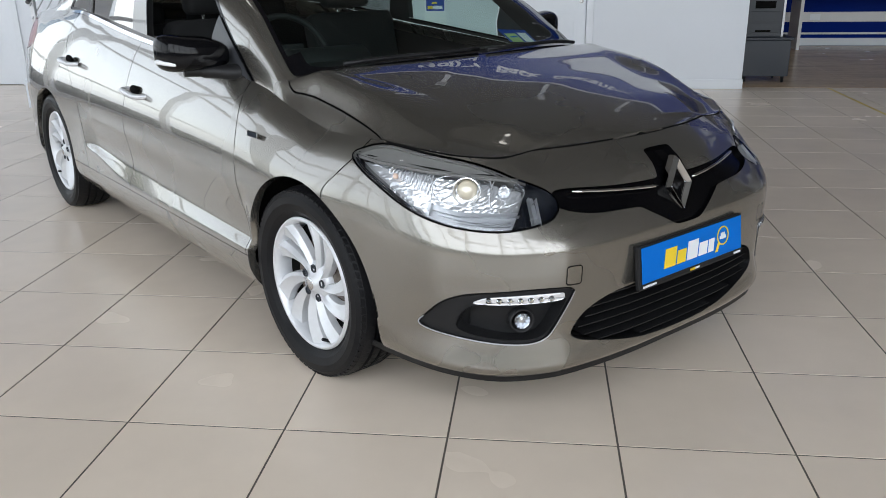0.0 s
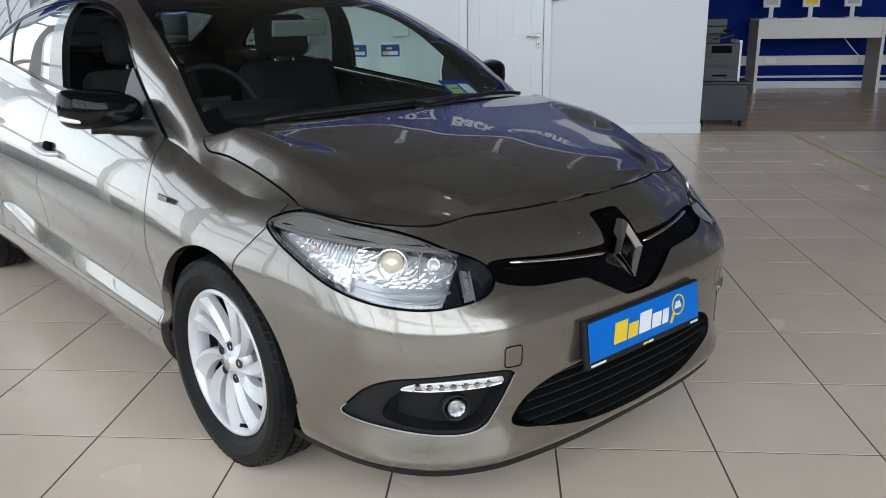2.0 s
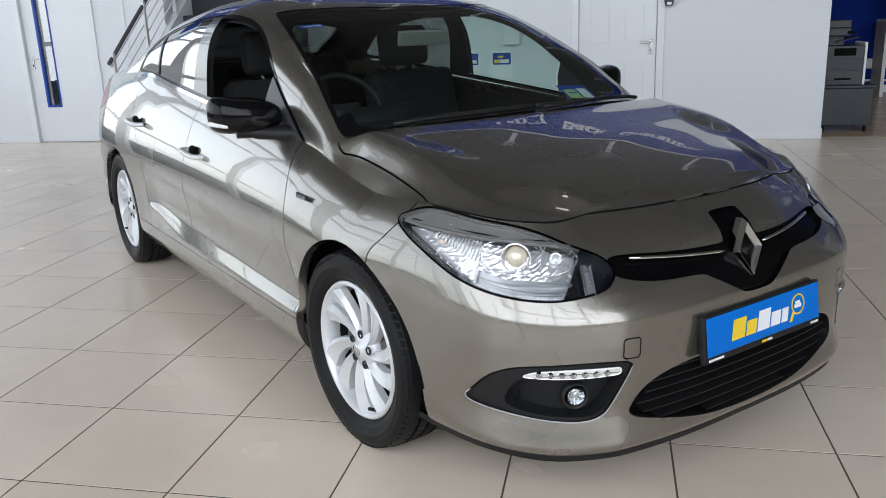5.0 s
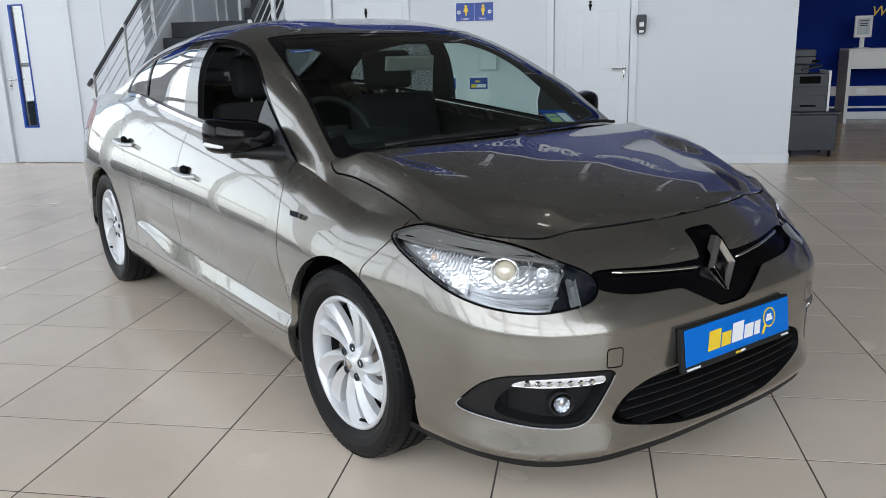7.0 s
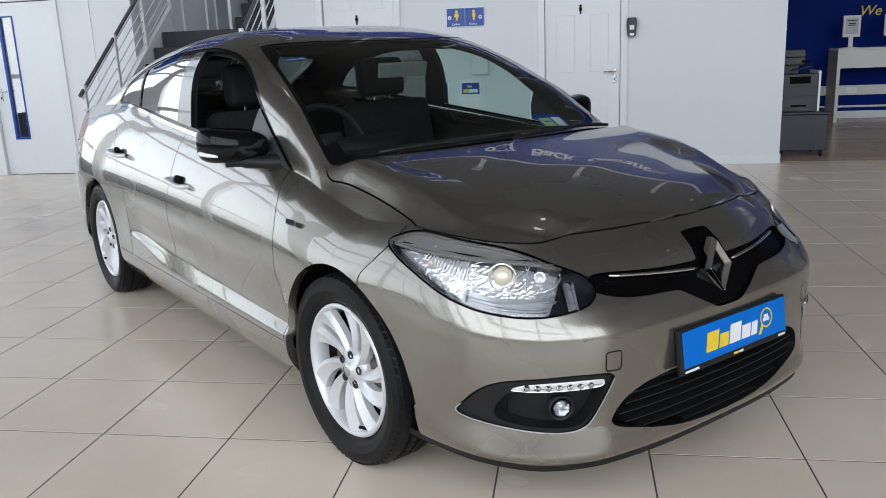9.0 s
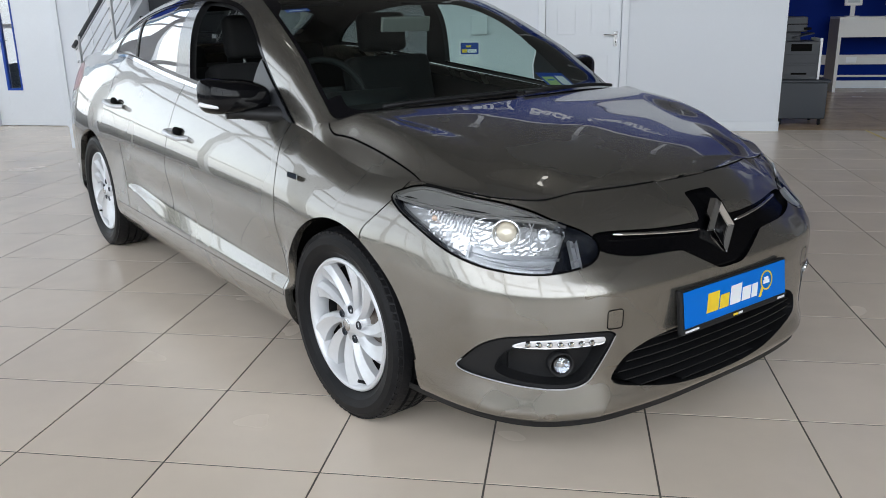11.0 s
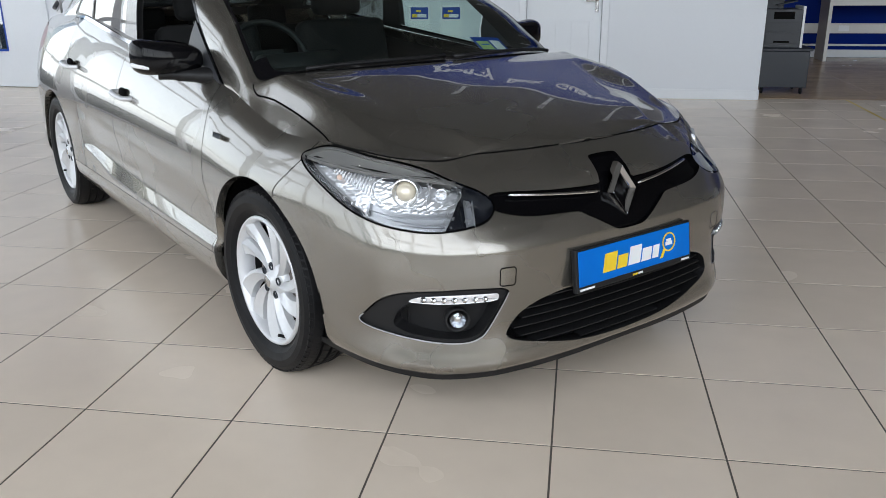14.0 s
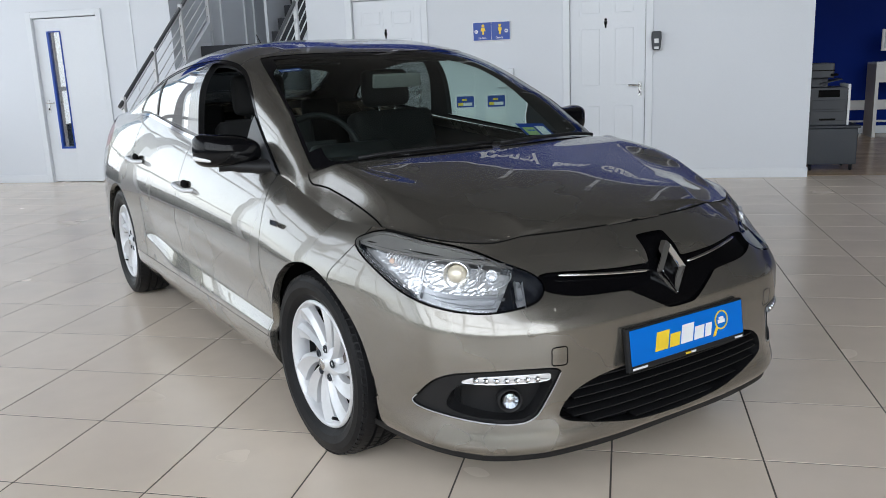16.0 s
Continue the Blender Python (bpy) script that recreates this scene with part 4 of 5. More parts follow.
SCREEN_EDGE = outline([(-.3, .078), (0, .078), (.324, .086), (.53, .114), (.635, .168), (.685, .238), (.676, .36), (.632, .6), (.580, .9), (.543, 1.05), (.515, 1.04), (.40, .965), (.2, .925), (0, .912), (-.3, .94)], 5)
screen, top = upper.split(top, lambda x, y, z, u: np.where(y > 1.3, 1, SCREEN_EDGE(x, y)))
clear, band_black = upper.split(screen, lambda x, y, z, u: SCREEN_EDGE(x, y) + .014 + .044 * (y < .3) + .035 * ramp(y, .82, .90))
DLO = outline([(.40, .893), (.44, .925), (.55, 1.005), (.72, 1.128), (.86, 1.228), (1.03, 1.306), (1.25, 1.350), (1.5, 1.360), (1.9, 1.336), (2.25, 1.278), (2.48, 1.195), (2.595, 1.11), (2.585, 1.09), (2.45, 1.085), (2.1, 1.058), (1.65, 1.020), (1.0, .966), (.6, .930), (.46, .898)], 5)
DLO_F = lambda x, y, z, u: np.where((x < .42) | (u > .8), .5, DLO(y, z))
side, top = upper.split(top, DLO_F)
pane_all, frame_black = upper.split(side, lambda *a: DLO_F(*a) + .014)
sail, pane_all = upper.split(pane_all, lambda x, y, z, u: y - (.79 - .5 * np.maximum(z - 1.03, 0)))
win_front, pane_all = upper.split(pane_all, lambda x, y, z, u: y - 1.455)
pillar, pane_all = upper.split(pane_all, lambda x, y, z, u: y - (1.64 - .24 * (z - 1.01)))
win_rear, pane_all = upper.split(pane_all, lambda x, y, z, u: y - (2.24 - .25 * (z - 1.064)))
divider, quarter_glass = upper.split(pane_all, lambda x, y, z, u: y - (2.266 - .25 * (z - 1.064)))
BACK_EDGE = outline([(-.3, 2.42), (0, 2.42), (.40, 2.46), (.49, 2.55), (.52, 2.85), (.5, 2.97), (.3, 3.02), (0, 3.03), (-.3, 3.03)], 4)
back_glass, roof = upper.split(top, lambda x, y, z, u: np.where(y < 2.2, 1, BACK_EDGE(x, y)))

# --- body panels ---
R, L = (-1,), (1,)
def islands(polys):
    """Polygons grouped by shared corners, the largest group first."""
    root = {}

    def find(i):
        while root.setdefault(i, i) != i:
            root[i] = root[root[i]]
            i = root[i]
        return i
    for q in polys:
        for i in q[1:]:
            root[find(i)] = find(q[0])
    groups = {}
    for q in polys:
        groups.setdefault(find(q[0]), []).append(q)
    return sorted(groups.values(), key=len, reverse=True)


roof, *slivers = islands(roof)

ROLL = .012
front_bumper = emit("front_bumper", [(lower, bumper)], PAINT, car)
emit("bumper_insert", [(lower, tow)], PAINT, front_bumper, R, label="square towing-eye cover")
emit("bumper_insert", [(lower, tow)], PAINT, front_bumper, L, label="square towing-eye cover")
bon = emit("bonnet", [(upper, bonnet)], PAINT, car)
# painted edge coloured black, as it looks shaded inside the gap
emit("bonnet_edge", [(upper, upper.rim(bonnet, .009, lambda x, y, z: x > .002))], GAP, bon, label="folded edge, blackened for the shade in the gap")
emit("roof", [(upper, roof)], PAINT, car)
for sd in (R, L):
    emit("pillar_foot", [(upper, [q for g in slivers for q in g])], PAINT, car, sd)
emit("rear_bumper", [(lower, rear_low)], PAINT, car)
emit("boot_end", [(lower, quarter_back)], PAINT, car)
emit("shut_line", [(lower, q) for q in (lamp_gap, tow_gap, tail_gap, lip, seam_gap, rear_gap, sill_gap, g1, g2, g3)] + [(upper, shut_gap), (upper, front_gap)], GAP, car, push=-.009, label="dark shut lines between the panels")
emit("cowl", [(upper, band_black)], GLOSS_BLACK, car, push=-.002, label="black windscreen border")
glass_front = emit("windscreen", [(upper, clear)], WINDSCREEN, car, push=-.003)
emit("rear_screen", [(upper, back_glass)], TINTED, car)
doors = {}
for sd, word in ((R, "right"), (L, "left")):
    emit("front_wing", [(lower, fender), (upper, wing), (lower, lower.rim(fender, .03, lambda x, y, z: z < .72))], PAINT, car, sd)
    emit("sill", [(lower, sill), (lower, lower.rim(sill, .03))], PAINT, car, sd)
    emit("rear_wing", [(lower, quarter), (lower, lower.rim(quarter, .03, lambda x, y, z: z < .75))], PAINT, car, sd)
    fd = emit("front_door", [(lower, front_door), (lower, lower.rim(front_door, ROLL))], PAINT, car, sd)
    rd = emit("rear_door", [(lower, rear_door), (lower, lower.rim(rear_door, ROLL))], PAINT, car, sd)
    doors[sd[0]] = (fd, rd)
    emit("chrome_strip", [(lower, chrome)], CHROME, car, sd, .003, "chrome strip below the side windows")
    emit("window_surround", [(upper, frame_black)], GLOSS_BLACK, car, sd, -.002)
    emit("mirror_sail", [(upper, sail)], SAIL_SHEEN_GREY, fd, sd, .004)
    emit("door_pillar", [(upper, pillar)], PILLAR_SKY_GREY, car, sd, .001, "gloss pillar cover, sky reflection put into its grey")
    emit("window_divider", [(upper, divider)], GLOSS_BLACK, rd, sd, .001)
    emit("side_window", [(upper, win_rear)], TINTED, rd, sd, -.004)
    emit("side_window", [(upper, quarter_glass)], TINTED, car, sd, -.004)
    emit("tail_lamp", [(lower, tail)], RED_LENS, car, sd, -.002)
emit("side_window", [(upper, win_front)], WINDSCREEN, doors[1][0], L, -.004)
high_door, _ = lower.split(front_door + rear_door + g2, lambda x, y, z, u: .42 - z)
emit("headlining", [(upper, roof + frame_black + pillar)], TRIM, car, push=-.028, label="dark cabin lining")
for sd in (R, L):
    emit("door_lining", [(lower, high_door)], TRIM, doors[sd[0]][0], sd, push=-.06)

# chin, arches, floor pan
cu = np.linspace(0, 1.2, 90)
top_edge = shell(cu, LOW_Z(cu) + .001)
_, cn = plan_at(cu)
chin = bmesh.new()
for s in (-1, 1):
    rows = []
    for inset_by, drop in ((.004, 0.002), (.006, -.02), (.03, -.032), (.16, -.02)):
        rows.append([chin.verts.new(((p[0] + n[0] * inset_by) * s, p[1] + n[1] * inset_by, p[2] + drop)) for p, n in zip(top_edge, cn)])
    for a, b in zip(rows, rows[1:]):
        for i in range(len(cu) - 1):
            chin.faces.new((a[i], a[i + 1], b[i + 1], b[i]))
bmesh.ops.recalc_face_normals(chin, faces=chin.faces[:])
part("chin_spoiler", chin, PLASTIC, front_bumper, "black lower lip of the bumper", smooth=True)
part("floor_pan", boxes((-.62, .62, -.45, 3.45, .20, .235), (-.76, .76, .40, 2.30, .20, .235), (-.66, .66, -.62, -.35, .19, .5)), PLASTIC, car)
for y, zc in (HUB_F, HUB_R):
    for s in (-1, 1):
        liner = lathe([(s * .815, .379), (s * .56, .386), (s * .56, .02)], 36, "x", (.04, math.pi - .04))
        part("wheel_arch_liner", moved(liner, pose(0, y, zc - .012)), GAP, car)

# --- lamps, grilles ---
for sd in (R, L):
    s = sd[0]
    dark_end, bright_end = lower.split(lamp, lambda x, y, z, u: u - (.572 + .67 * np.maximum(.728 - z, 0)))
    lid, below = lower.split(bright_end, lambda x, y, z, u: .729 + .0735 * (u - .554) - z)
    hl = emit("headlight", [(lower, bright_end)], LAMP_GREY, car, sd, -.062, "clear headlight with chrome reflectors")
    emit("inner_housing", [(lower, dark_end)], LAMP_DARK, hl, sd, -.040, "dark inner lamp housing")
    # silver patch stands in for a pale reflection at the dark end
    glint_patch, _ = lower.split(dark_end, lambda x, y, z, u: np.maximum(np.abs(u - .560) - .013, z - .700))
    emit("inner_facet", [(lower, glint_patch), (lower, lower.rim(glint_patch, .02))], LAMP_GREY, hl, sd, -.022, "silver patch for the pale reflection in the lens")
    emit("lens", [(lower, lamp)], CLEAR, hl, sd, -.001, "clear plastic lens")
    emit("bezel", [(lower, lower.rim(bright_end, .062))], LAMP_MID, hl, sd, label="grey bezel wall")
    emit("inner_bezel", [(lower, lower.rim(dark_end, .045))], LAMP_DARK, hl, sd, label="dark bezel wall")
    emit("upper_bezel", [(lower, lid), (lower, lower.rim(lid, .02))], LAMP_MID, hl, sd, -.008, "grey upper bezel")
    trim_line, _ = lower.split(lid, lambda x, y, z, u: np.abs(z - (.742 + .0735 * (u - .554))) - .0022)
    emit("lid_line", [(lower, trim_line)], GAP, hl, sd, -.0068)
    low_edge, mid_zone = lower.split(below, lambda x, y, z, u: np.where(u < .905, -LAMP(u, z) - .006, -LAMP(u, z) - .010))
    emit("lower_bezel", [(lower, low_edge), (lower, lower.rim(low_edge, .03))], LAMP_DARK, hl, sd, -.012, "dark lower bezel")
    shelf, mid_zone = lower.split(mid_zone, lambda x, y, z, u: np.where(u > .905, 1, z - (.668 + .25 * np.maximum(u - .80, 0) ** 1.2)))
    emit("lower_shelf", [(lower, shelf), (lower, lower.rim(shelf, .02))], LAMP_GREY, hl, sd, -.016, "frosted lower shelf")
    outer, inner = lower.split(mid_zone, lambda x, y, z, u: .905 - u)
    emit("indicator_reflector", [(lower, outer)], REFLECTOR, hl, sd, -.030, "ribbed indicator reflector", True, .0016)
    emit("reflector", [(lower, inner)], REFLECTOR, hl, sd, -.034, "bright faceted chrome reflector", True, .0022)

    def in_lamp(u0, z0, depth):
        p0 = shell(np.array([u0]), np.array([z0]))[0]
        n0 = plan_at(np.array([u0]))[1][0]
        return Vector(((p0[0] + n0[0] * depth) * s, p0[1] + n0[1] * depth, p0[2])), Vector((-n0[0] * s, -n0[1], 0))

    for k in range(13):
        u0 = .918 + k * .0115
        top_z, low_z = .748 + .0735 * (u0 - .905), .690 + .34 * (u0 - .905)
        mid_z = (top_z + low_z) / 2
        pts = [in_lamp(u0 + d, z, .026 + e)[0] for d, z, e in ((.004, low_z, .004), (0, mid_z, 0), (-.004, top_z, .004))]
        part("rib", tube(pts, .0028 if k % 3 else .0042, 6), REFLECTOR, hl)
    for k in range(6):
        pts = [in_lamp(u0, .752 + .005 * k + (u0 - 1.07) * .20 * (1 - k / 7), .024)[0] for u0 in (1.066, 1.095, 1.12, 1.135 + .006 * k)]
        part("rib", tube(pts, .0018, 6), REFLECTOR, hl)
    at, _ = in_lamp(1.033, .734, .024)
    bulb = bmesh.new()
    bmesh.ops.create_uvsphere(bulb, u_segments=12, v_segments=8, radius=.0085, matrix=Matrix.Translation(at))
    part("indicator_bulb", bulb, AMBER, hl, "amber indicator bulb", True)
    ahead = Vector((-.18 * s * -1, -1, .04)).normalized()
    at, out = in_lamp(.803, .708, .040)
    d = (out * .85 + ahead * .3).normalized()
    m = Matrix.Translation(at) @ d.to_track_quat("Z", "Y").to_matrix().to_4x4()
    bowl = part("bowl", moved(lathe([(-.010, .040), (.018, .040), (.019, .037), (.010, .0335), (-.004, .030), (-.02, .0285)], 20, "z"), m), REFLECTOR, hl, "chrome projector bowl")
    part("projector_lens", moved(lathe([(-.02, .028), (.010, .028), (.022, .022), (.028, .013), (.030, .0005)], 28, "z"), m), WARM_LENS, bowl, "projector lens, warm light put into its cream colour", True)
    for loop in ([(.906, .715), (.885, .743), (.80, .746), (.735, .741), (.712, .712), (.735, .682), (.80, .672), (.875, .684)], [(.705, .734), (.65, .733), (.60, .722), (.581, .703), (.605, .684), (.655, .674), (.71, .672)]):
        ring = smooth_loop(loop, 5)
        part("reflector_edge", tube([in_lamp(a, z, .018)[0] for a, z in [*ring, ring[0]]], .0019, 6, caps=False), REFLECTOR, hl, smooth=True)
    at, out = in_lamp(.662, .704, .030)
    m = Matrix.Translation(at) @ out.to_track_quat("Z", "Y").to_matrix().to_4x4()
    part("high_beam", moved(lathe([(-.012, .018), (.006, .018), (.007, .016), (-.004, .010), (-.006, .0005)], 10, "z"), m), REFLECTOR, hl, "small chrome high beam cup")
    # fog lamp bay
    fp = emit("fog_lamp_bay", [(lower, lower.rim(fog, .05))], PLASTIC, front_bumper, sd)
    # silver strip imitates light caught on the bay's lower bevel
    low_glint, _ = lower.split(fog_gap, lambda x, y, z, u: z - (.36 + .3 * np.maximum(.55 - u, 0) * 3))
    emit("bay_rim", [(lower, low_glint)], LAMP_GREY, fp, sd, .001, "silver strip for the light caught on the lower edge")
    INNER = outline([(.80, .350), (.775, .395), (.72, .420), (.60, .434), (.50, .430), (.485, .42), (.525, .345), (.56, .315), (.62, .310), (.72, .318), (.78, .33)], 5)
    hole, surround_f = lower.split(fog, lambda x, y, z, u: INNER(u, z))
    emit("bay_surround", [(lower, surround_f)], PLASTIC, fp, sd, -.008)
    emit("bay_wall", [(lower, lower.rim(hole, .05))], PLASTIC, fp, sd)
    emit("bay_back", [(lower, hole)], PLASTIC, fp, sd, -.05)
    DRL = outline([(.752, .421), (.73, .433), (.70, .440), (.62, .446), (.50, .445), (.489, .440), (.490, .425), (.52, .421), (.62, .419), (.72, .418)], 4)
    drl, _ = lower.split(fog, lambda x, y, z, u: DRL(u, z))
    light = emit("daytime_lamp", [(lower, drl), (lower, lower.rim(drl, .012))], REFLECTOR, fp, sd, -.002, "clear strip of daytime running lamps")
    for k in range(7):
        u0 = .528 + k * .029
        p0 = shell(np.array([u0]), np.array([.432]))[0]
        _, n0 = plan_at(np.array([u0]))
        bm = bmesh.new()
        bmesh.ops.create_uvsphere(bm, u_segments=10, v_segments=6, radius=.0092, matrix=Matrix.Translation((p0[0] * s, p0[1] + .003, p0[2])))
        part("led", bm, EMBLEM, light)
    p0 = shell(np.array([.588]), np.array([.358]))[0]
    m = Matrix.Translation((p0[0] * s, p0[1] + .03, p0[2])) @ Vector((.45 * s, -.9, .02)).to_track_quat("Z", "Y").to_matrix().to_4x4()
    fl = part("fog_lamp", moved(lathe([(-.03, .025), (.0, .025), (.003, .0225), (-.004, .020), (-.018, .013), (-.006, .008), (-.004, .0005)], 14, "z"), m), EMBLEM, fp, "round chrome fog lamp")
    part("fog_lens", moved(lathe([(.003, .0225), (.008, .014), (.010, .0005)], 24, "z"), m), CLEAR, fl, smooth=True)
    part("fog_collar", moved(lathe([(-.03, .036), (.003, .036), (.004, .031), (-.02, .0255)], 28, "z"), m), PLASTIC, fl, smooth=True)

gr = emit("grille", [(lower, grille)], GRILLE_BLACK, front_bumper, push=-.012, label="gloss black upper grille panel")
emit("grille_edge", [(lower, lower.rim(grille, .02, lambda x, y, z: x > .002))], GRILLE_BLACK, gr)
for s in (-1, 1):
    us = np.linspace(.085, .405, 20)
    pts = shell(us, .672 + .024 * (us - .085) / .32)
    part("grille_bar", tube([(p[0] * s, p[1] - .002, p[2]) for p in pts], .0055, 8, [.4] + [1] * 18 + [.4]), CHROME, gr, "thin chrome grille bar", True)
low_gr = emit("lower_grille", [(lower, intake)], GAP, front_bumper, push=-.07, label="black slatted lower air intake")
emit("intake_wall", [(lower, lower.rim(intake, .07, lambda x, y, z: x > .002))], PLASTIC, low_gr)
for z in (.240, .264, .290, .318, .346, .374, .400):
    us = np.linspace(-.44, .44, 41)
    us = us[INTAKE(us, np.full(41, z)) < -.004]
    pts = shell(np.abs(us), np.full(len(us), z))
    bm = bmesh.new()
    rows = [[bm.verts.new((u, p[1] + dy, p[2] + dz)) for u, p in zip(us, pts)] for dy, dz in ((.012, -.002), (.012, .0015), (.06, .004), (.06, .0))]
    for a, b in zip(rows, rows[1:] + rows[:1]):
        for i in range(len(us) - 1):
            bm.faces.new((a[i], a[i + 1], b[i + 1], b[i]))
    bmesh.ops.recalc_face_normals(bm, faces=bm.faces[:])
    part("slat", bm, PLASTIC, low_gr)

# emblem: a plain hollow rhombus in chrome
def rhomb(w, h, d):
    return [(0, h, d), (w, 0, d), (0, -h, d), (-w, 0, d)]
bm = bmesh.new()
rings = [[bm.verts.new(p) for p in [(a, d, b) for a, b, d in rhomb(w, h, d)]] for w, h, d in ((.060, .090, .016), (.059, .088, -.004), (.050, .074, -.020), (.038, .057, -.004), (.036, .054, .016))]
for a, b in zip(rings, rings[1:]):
    for i in range(4):
        bm.faces.new((a[i], a[(i + 1) % 4], b[(i + 1) % 4], b[i]))
bmesh.ops.recalc_face_normals(bm, faces=bm.faces[:])
bmesh.ops.bevel(bm, geom=bm.edges[:], offset=.0015, segments=2, affect="EDGES")
part("emblem", moved(bm, pose(.0, -.808, .664, -13)), EMBLEM, car, "chrome rhombus emblem")

# number plate holder
npl = part("plate_holder", moved(boxes((-.258, .258, 0, .018, -.066, .066), bevel=.006, segments=2), pose(.008, -.882, .470, -7)), PLASTIC, front_bumper, "black dealer plate holder")
face = pose(.008, -.8825, .470, -7)
pp = part("blue_plate", moved(boxes((-.249, .249, -.003, -.0005, -.046, .060), bevel=.001), face), PLATE_BLUE, npl, "bright blue dealer plate")
x = -.152
for w, h, mat in ((.054, .056, SIGN_YELLOW), (.042, .040, SIGN_YELLOW), (.052, .056, SIGN_WHITE), (.042, .040, SIGN_WHITE), (.028, .040, SIGN_WHITE)):
    lean = .22 * h
    part("logo_block", moved(plate([(x, -.022), (x + w, -.022), (x + w + lean, -.022 + h), (x + lean, -.022 + h)], -.0012), face @ pose(0, -.0035, 0)), mat, pp, "plain slanted block")
    x += w + .007
part("logo_ring", moved(lathe([(-.001, .026), (-.001, .0305), (-.0022, .0305), (-.0022, .026)], 32, "y"), face @ pose(.146, -.003, .016)), SIGN_YELLOW, pp, "yellow ring")
part("logo_handle", moved(plate([(-.006, 0), (.006, 0), (.020, .024), (.010, .028)], -.0012), face @ pose(.110, -.0035, -.030)), SIGN_YELLOW, pp)
part("logo_mark", moved(boxes((-.016, .016, -.0012, 0, -.009, .002), (-.011, .011, -.0012, 0, .0025, .011), bevel=.001), face @ pose(.146, -.0035, .015)), SIGN_WHITE, pp)
for x0, w, mat in ((-.245, .06, SIGN_WHITE), (-.02, .022, SIGN_YELLOW), (.005, .02, SIGN_WHITE), (.21, .035, SIGN_WHITE)):
    part("text_bar", moved(boxes((x0, x0 + w, -.0025, -.0005, -.059, -.053)), face), mat, npl, "small bar of fine print")

# --- mirrors, handles, badges ---
for s, (fd, rd) in doors.items():
    bm = bmesh.new()
    bmesh.ops.create_uvsphere(bm, u_segments=32, v_segments=20, radius=1)
    for v in bm.verts:
        x, y, z = v.co
        sx = (abs(x) ** .6) * (1 if x > 0 else -1)
        sz = (abs(z) ** .55) * (1 if z > 0 else -1)
        y2 = .05 * y if y > 0 else .11 * y
        inner = (1 - x) / 2                                   # 0 at the tip, 1 towards the door
        v.co = ((.860 + .126 * sx) * s, .690 + y2 * (1 - .25 * inner) - .045 * inner, 1.016 + .074 * sz * (1.03 - .40 * inner) - .020 * inner)
    if s < 0:
        bmesh.ops.reverse_faces(bm, faces=bm.faces[:])
    mir = part("door_mirror", bm, GLOSS_BLACK, fd, "gloss black door mirror", True)
    part("mirror_foot", moved(merged(tube(smooth_loop([(.70, .56, .935), (.76, .59, .940), (.83, .63, .950), (.90, .65, .955)], 5, False), .042, 12, [1.15] * 6 + [1.0] * 5 + [.8] * 5)), Matrix.Diagonal((s, 1, .62, 1)) @ pose(0, 0, .575)), PLASTIC, mir, smooth=True)
    part("indicator", moved(tube(smooth_loop([(.916, .589, .980), (.94, .602, .979), (.965, .625, .981), (.989, .680, .986)], 5, False), .0085, 10, [.3] + [.8] * 5 + [1] * 9 + [.4]), Matrix.Diagonal((s, 1, 1, 1))), SIGN_WHITE, mir, "clear mirror indicator", True)
    part("mirror_glass", moved(boxes((-.07, .07, 0, .003, -.036, .036), bevel=.001), pose(.885 * s, .736, .995)), CHROME, mir)
    for door, y0, y1, z0, z1, xx in ((fd, 1.24, 1.44, .790, .802, .862), (rd, 2.14, 2.34, .852, .862, .866)):
        ym, zm = (y0 + y1) / 2, (z0 + z1) / 2
        part("handle", moved(tube(smooth_loop([(xx - .02, y0, z0 - .004), (xx + .018, y0 + .02, z0 - .002), (xx + .028, ym, zm), (xx + .018, y1 - .02, z1 - .002), (xx - .02, y1, z1 - .004)], 6, False), .0115, 12), Matrix.Diagonal((s, 1, 1, 1))), ALLOY, door, "satin silver pull handle", True)
        # black bulge in place of the shaded hollow behind the handle
        bm = bmesh.new()
        bmesh.ops.create_uvsphere(bm, u_segments=20, v_segments=10, radius=1, matrix=Matrix.LocRotScale(((xx - .012) * s, ym + .010, zm + .008), None, (.0135, .042, .021)))
        part("handle_cup", bm, GAP, door, "black bulge for the shade in the handle recess", True)
    part("badge", moved(boxes((0, .004, -.035, .035, -.010, .010), bevel=.002), pose(s * .848 - .002, .262, .772, 0, -8 * s)), CHROME, car, "small chrome side badge")

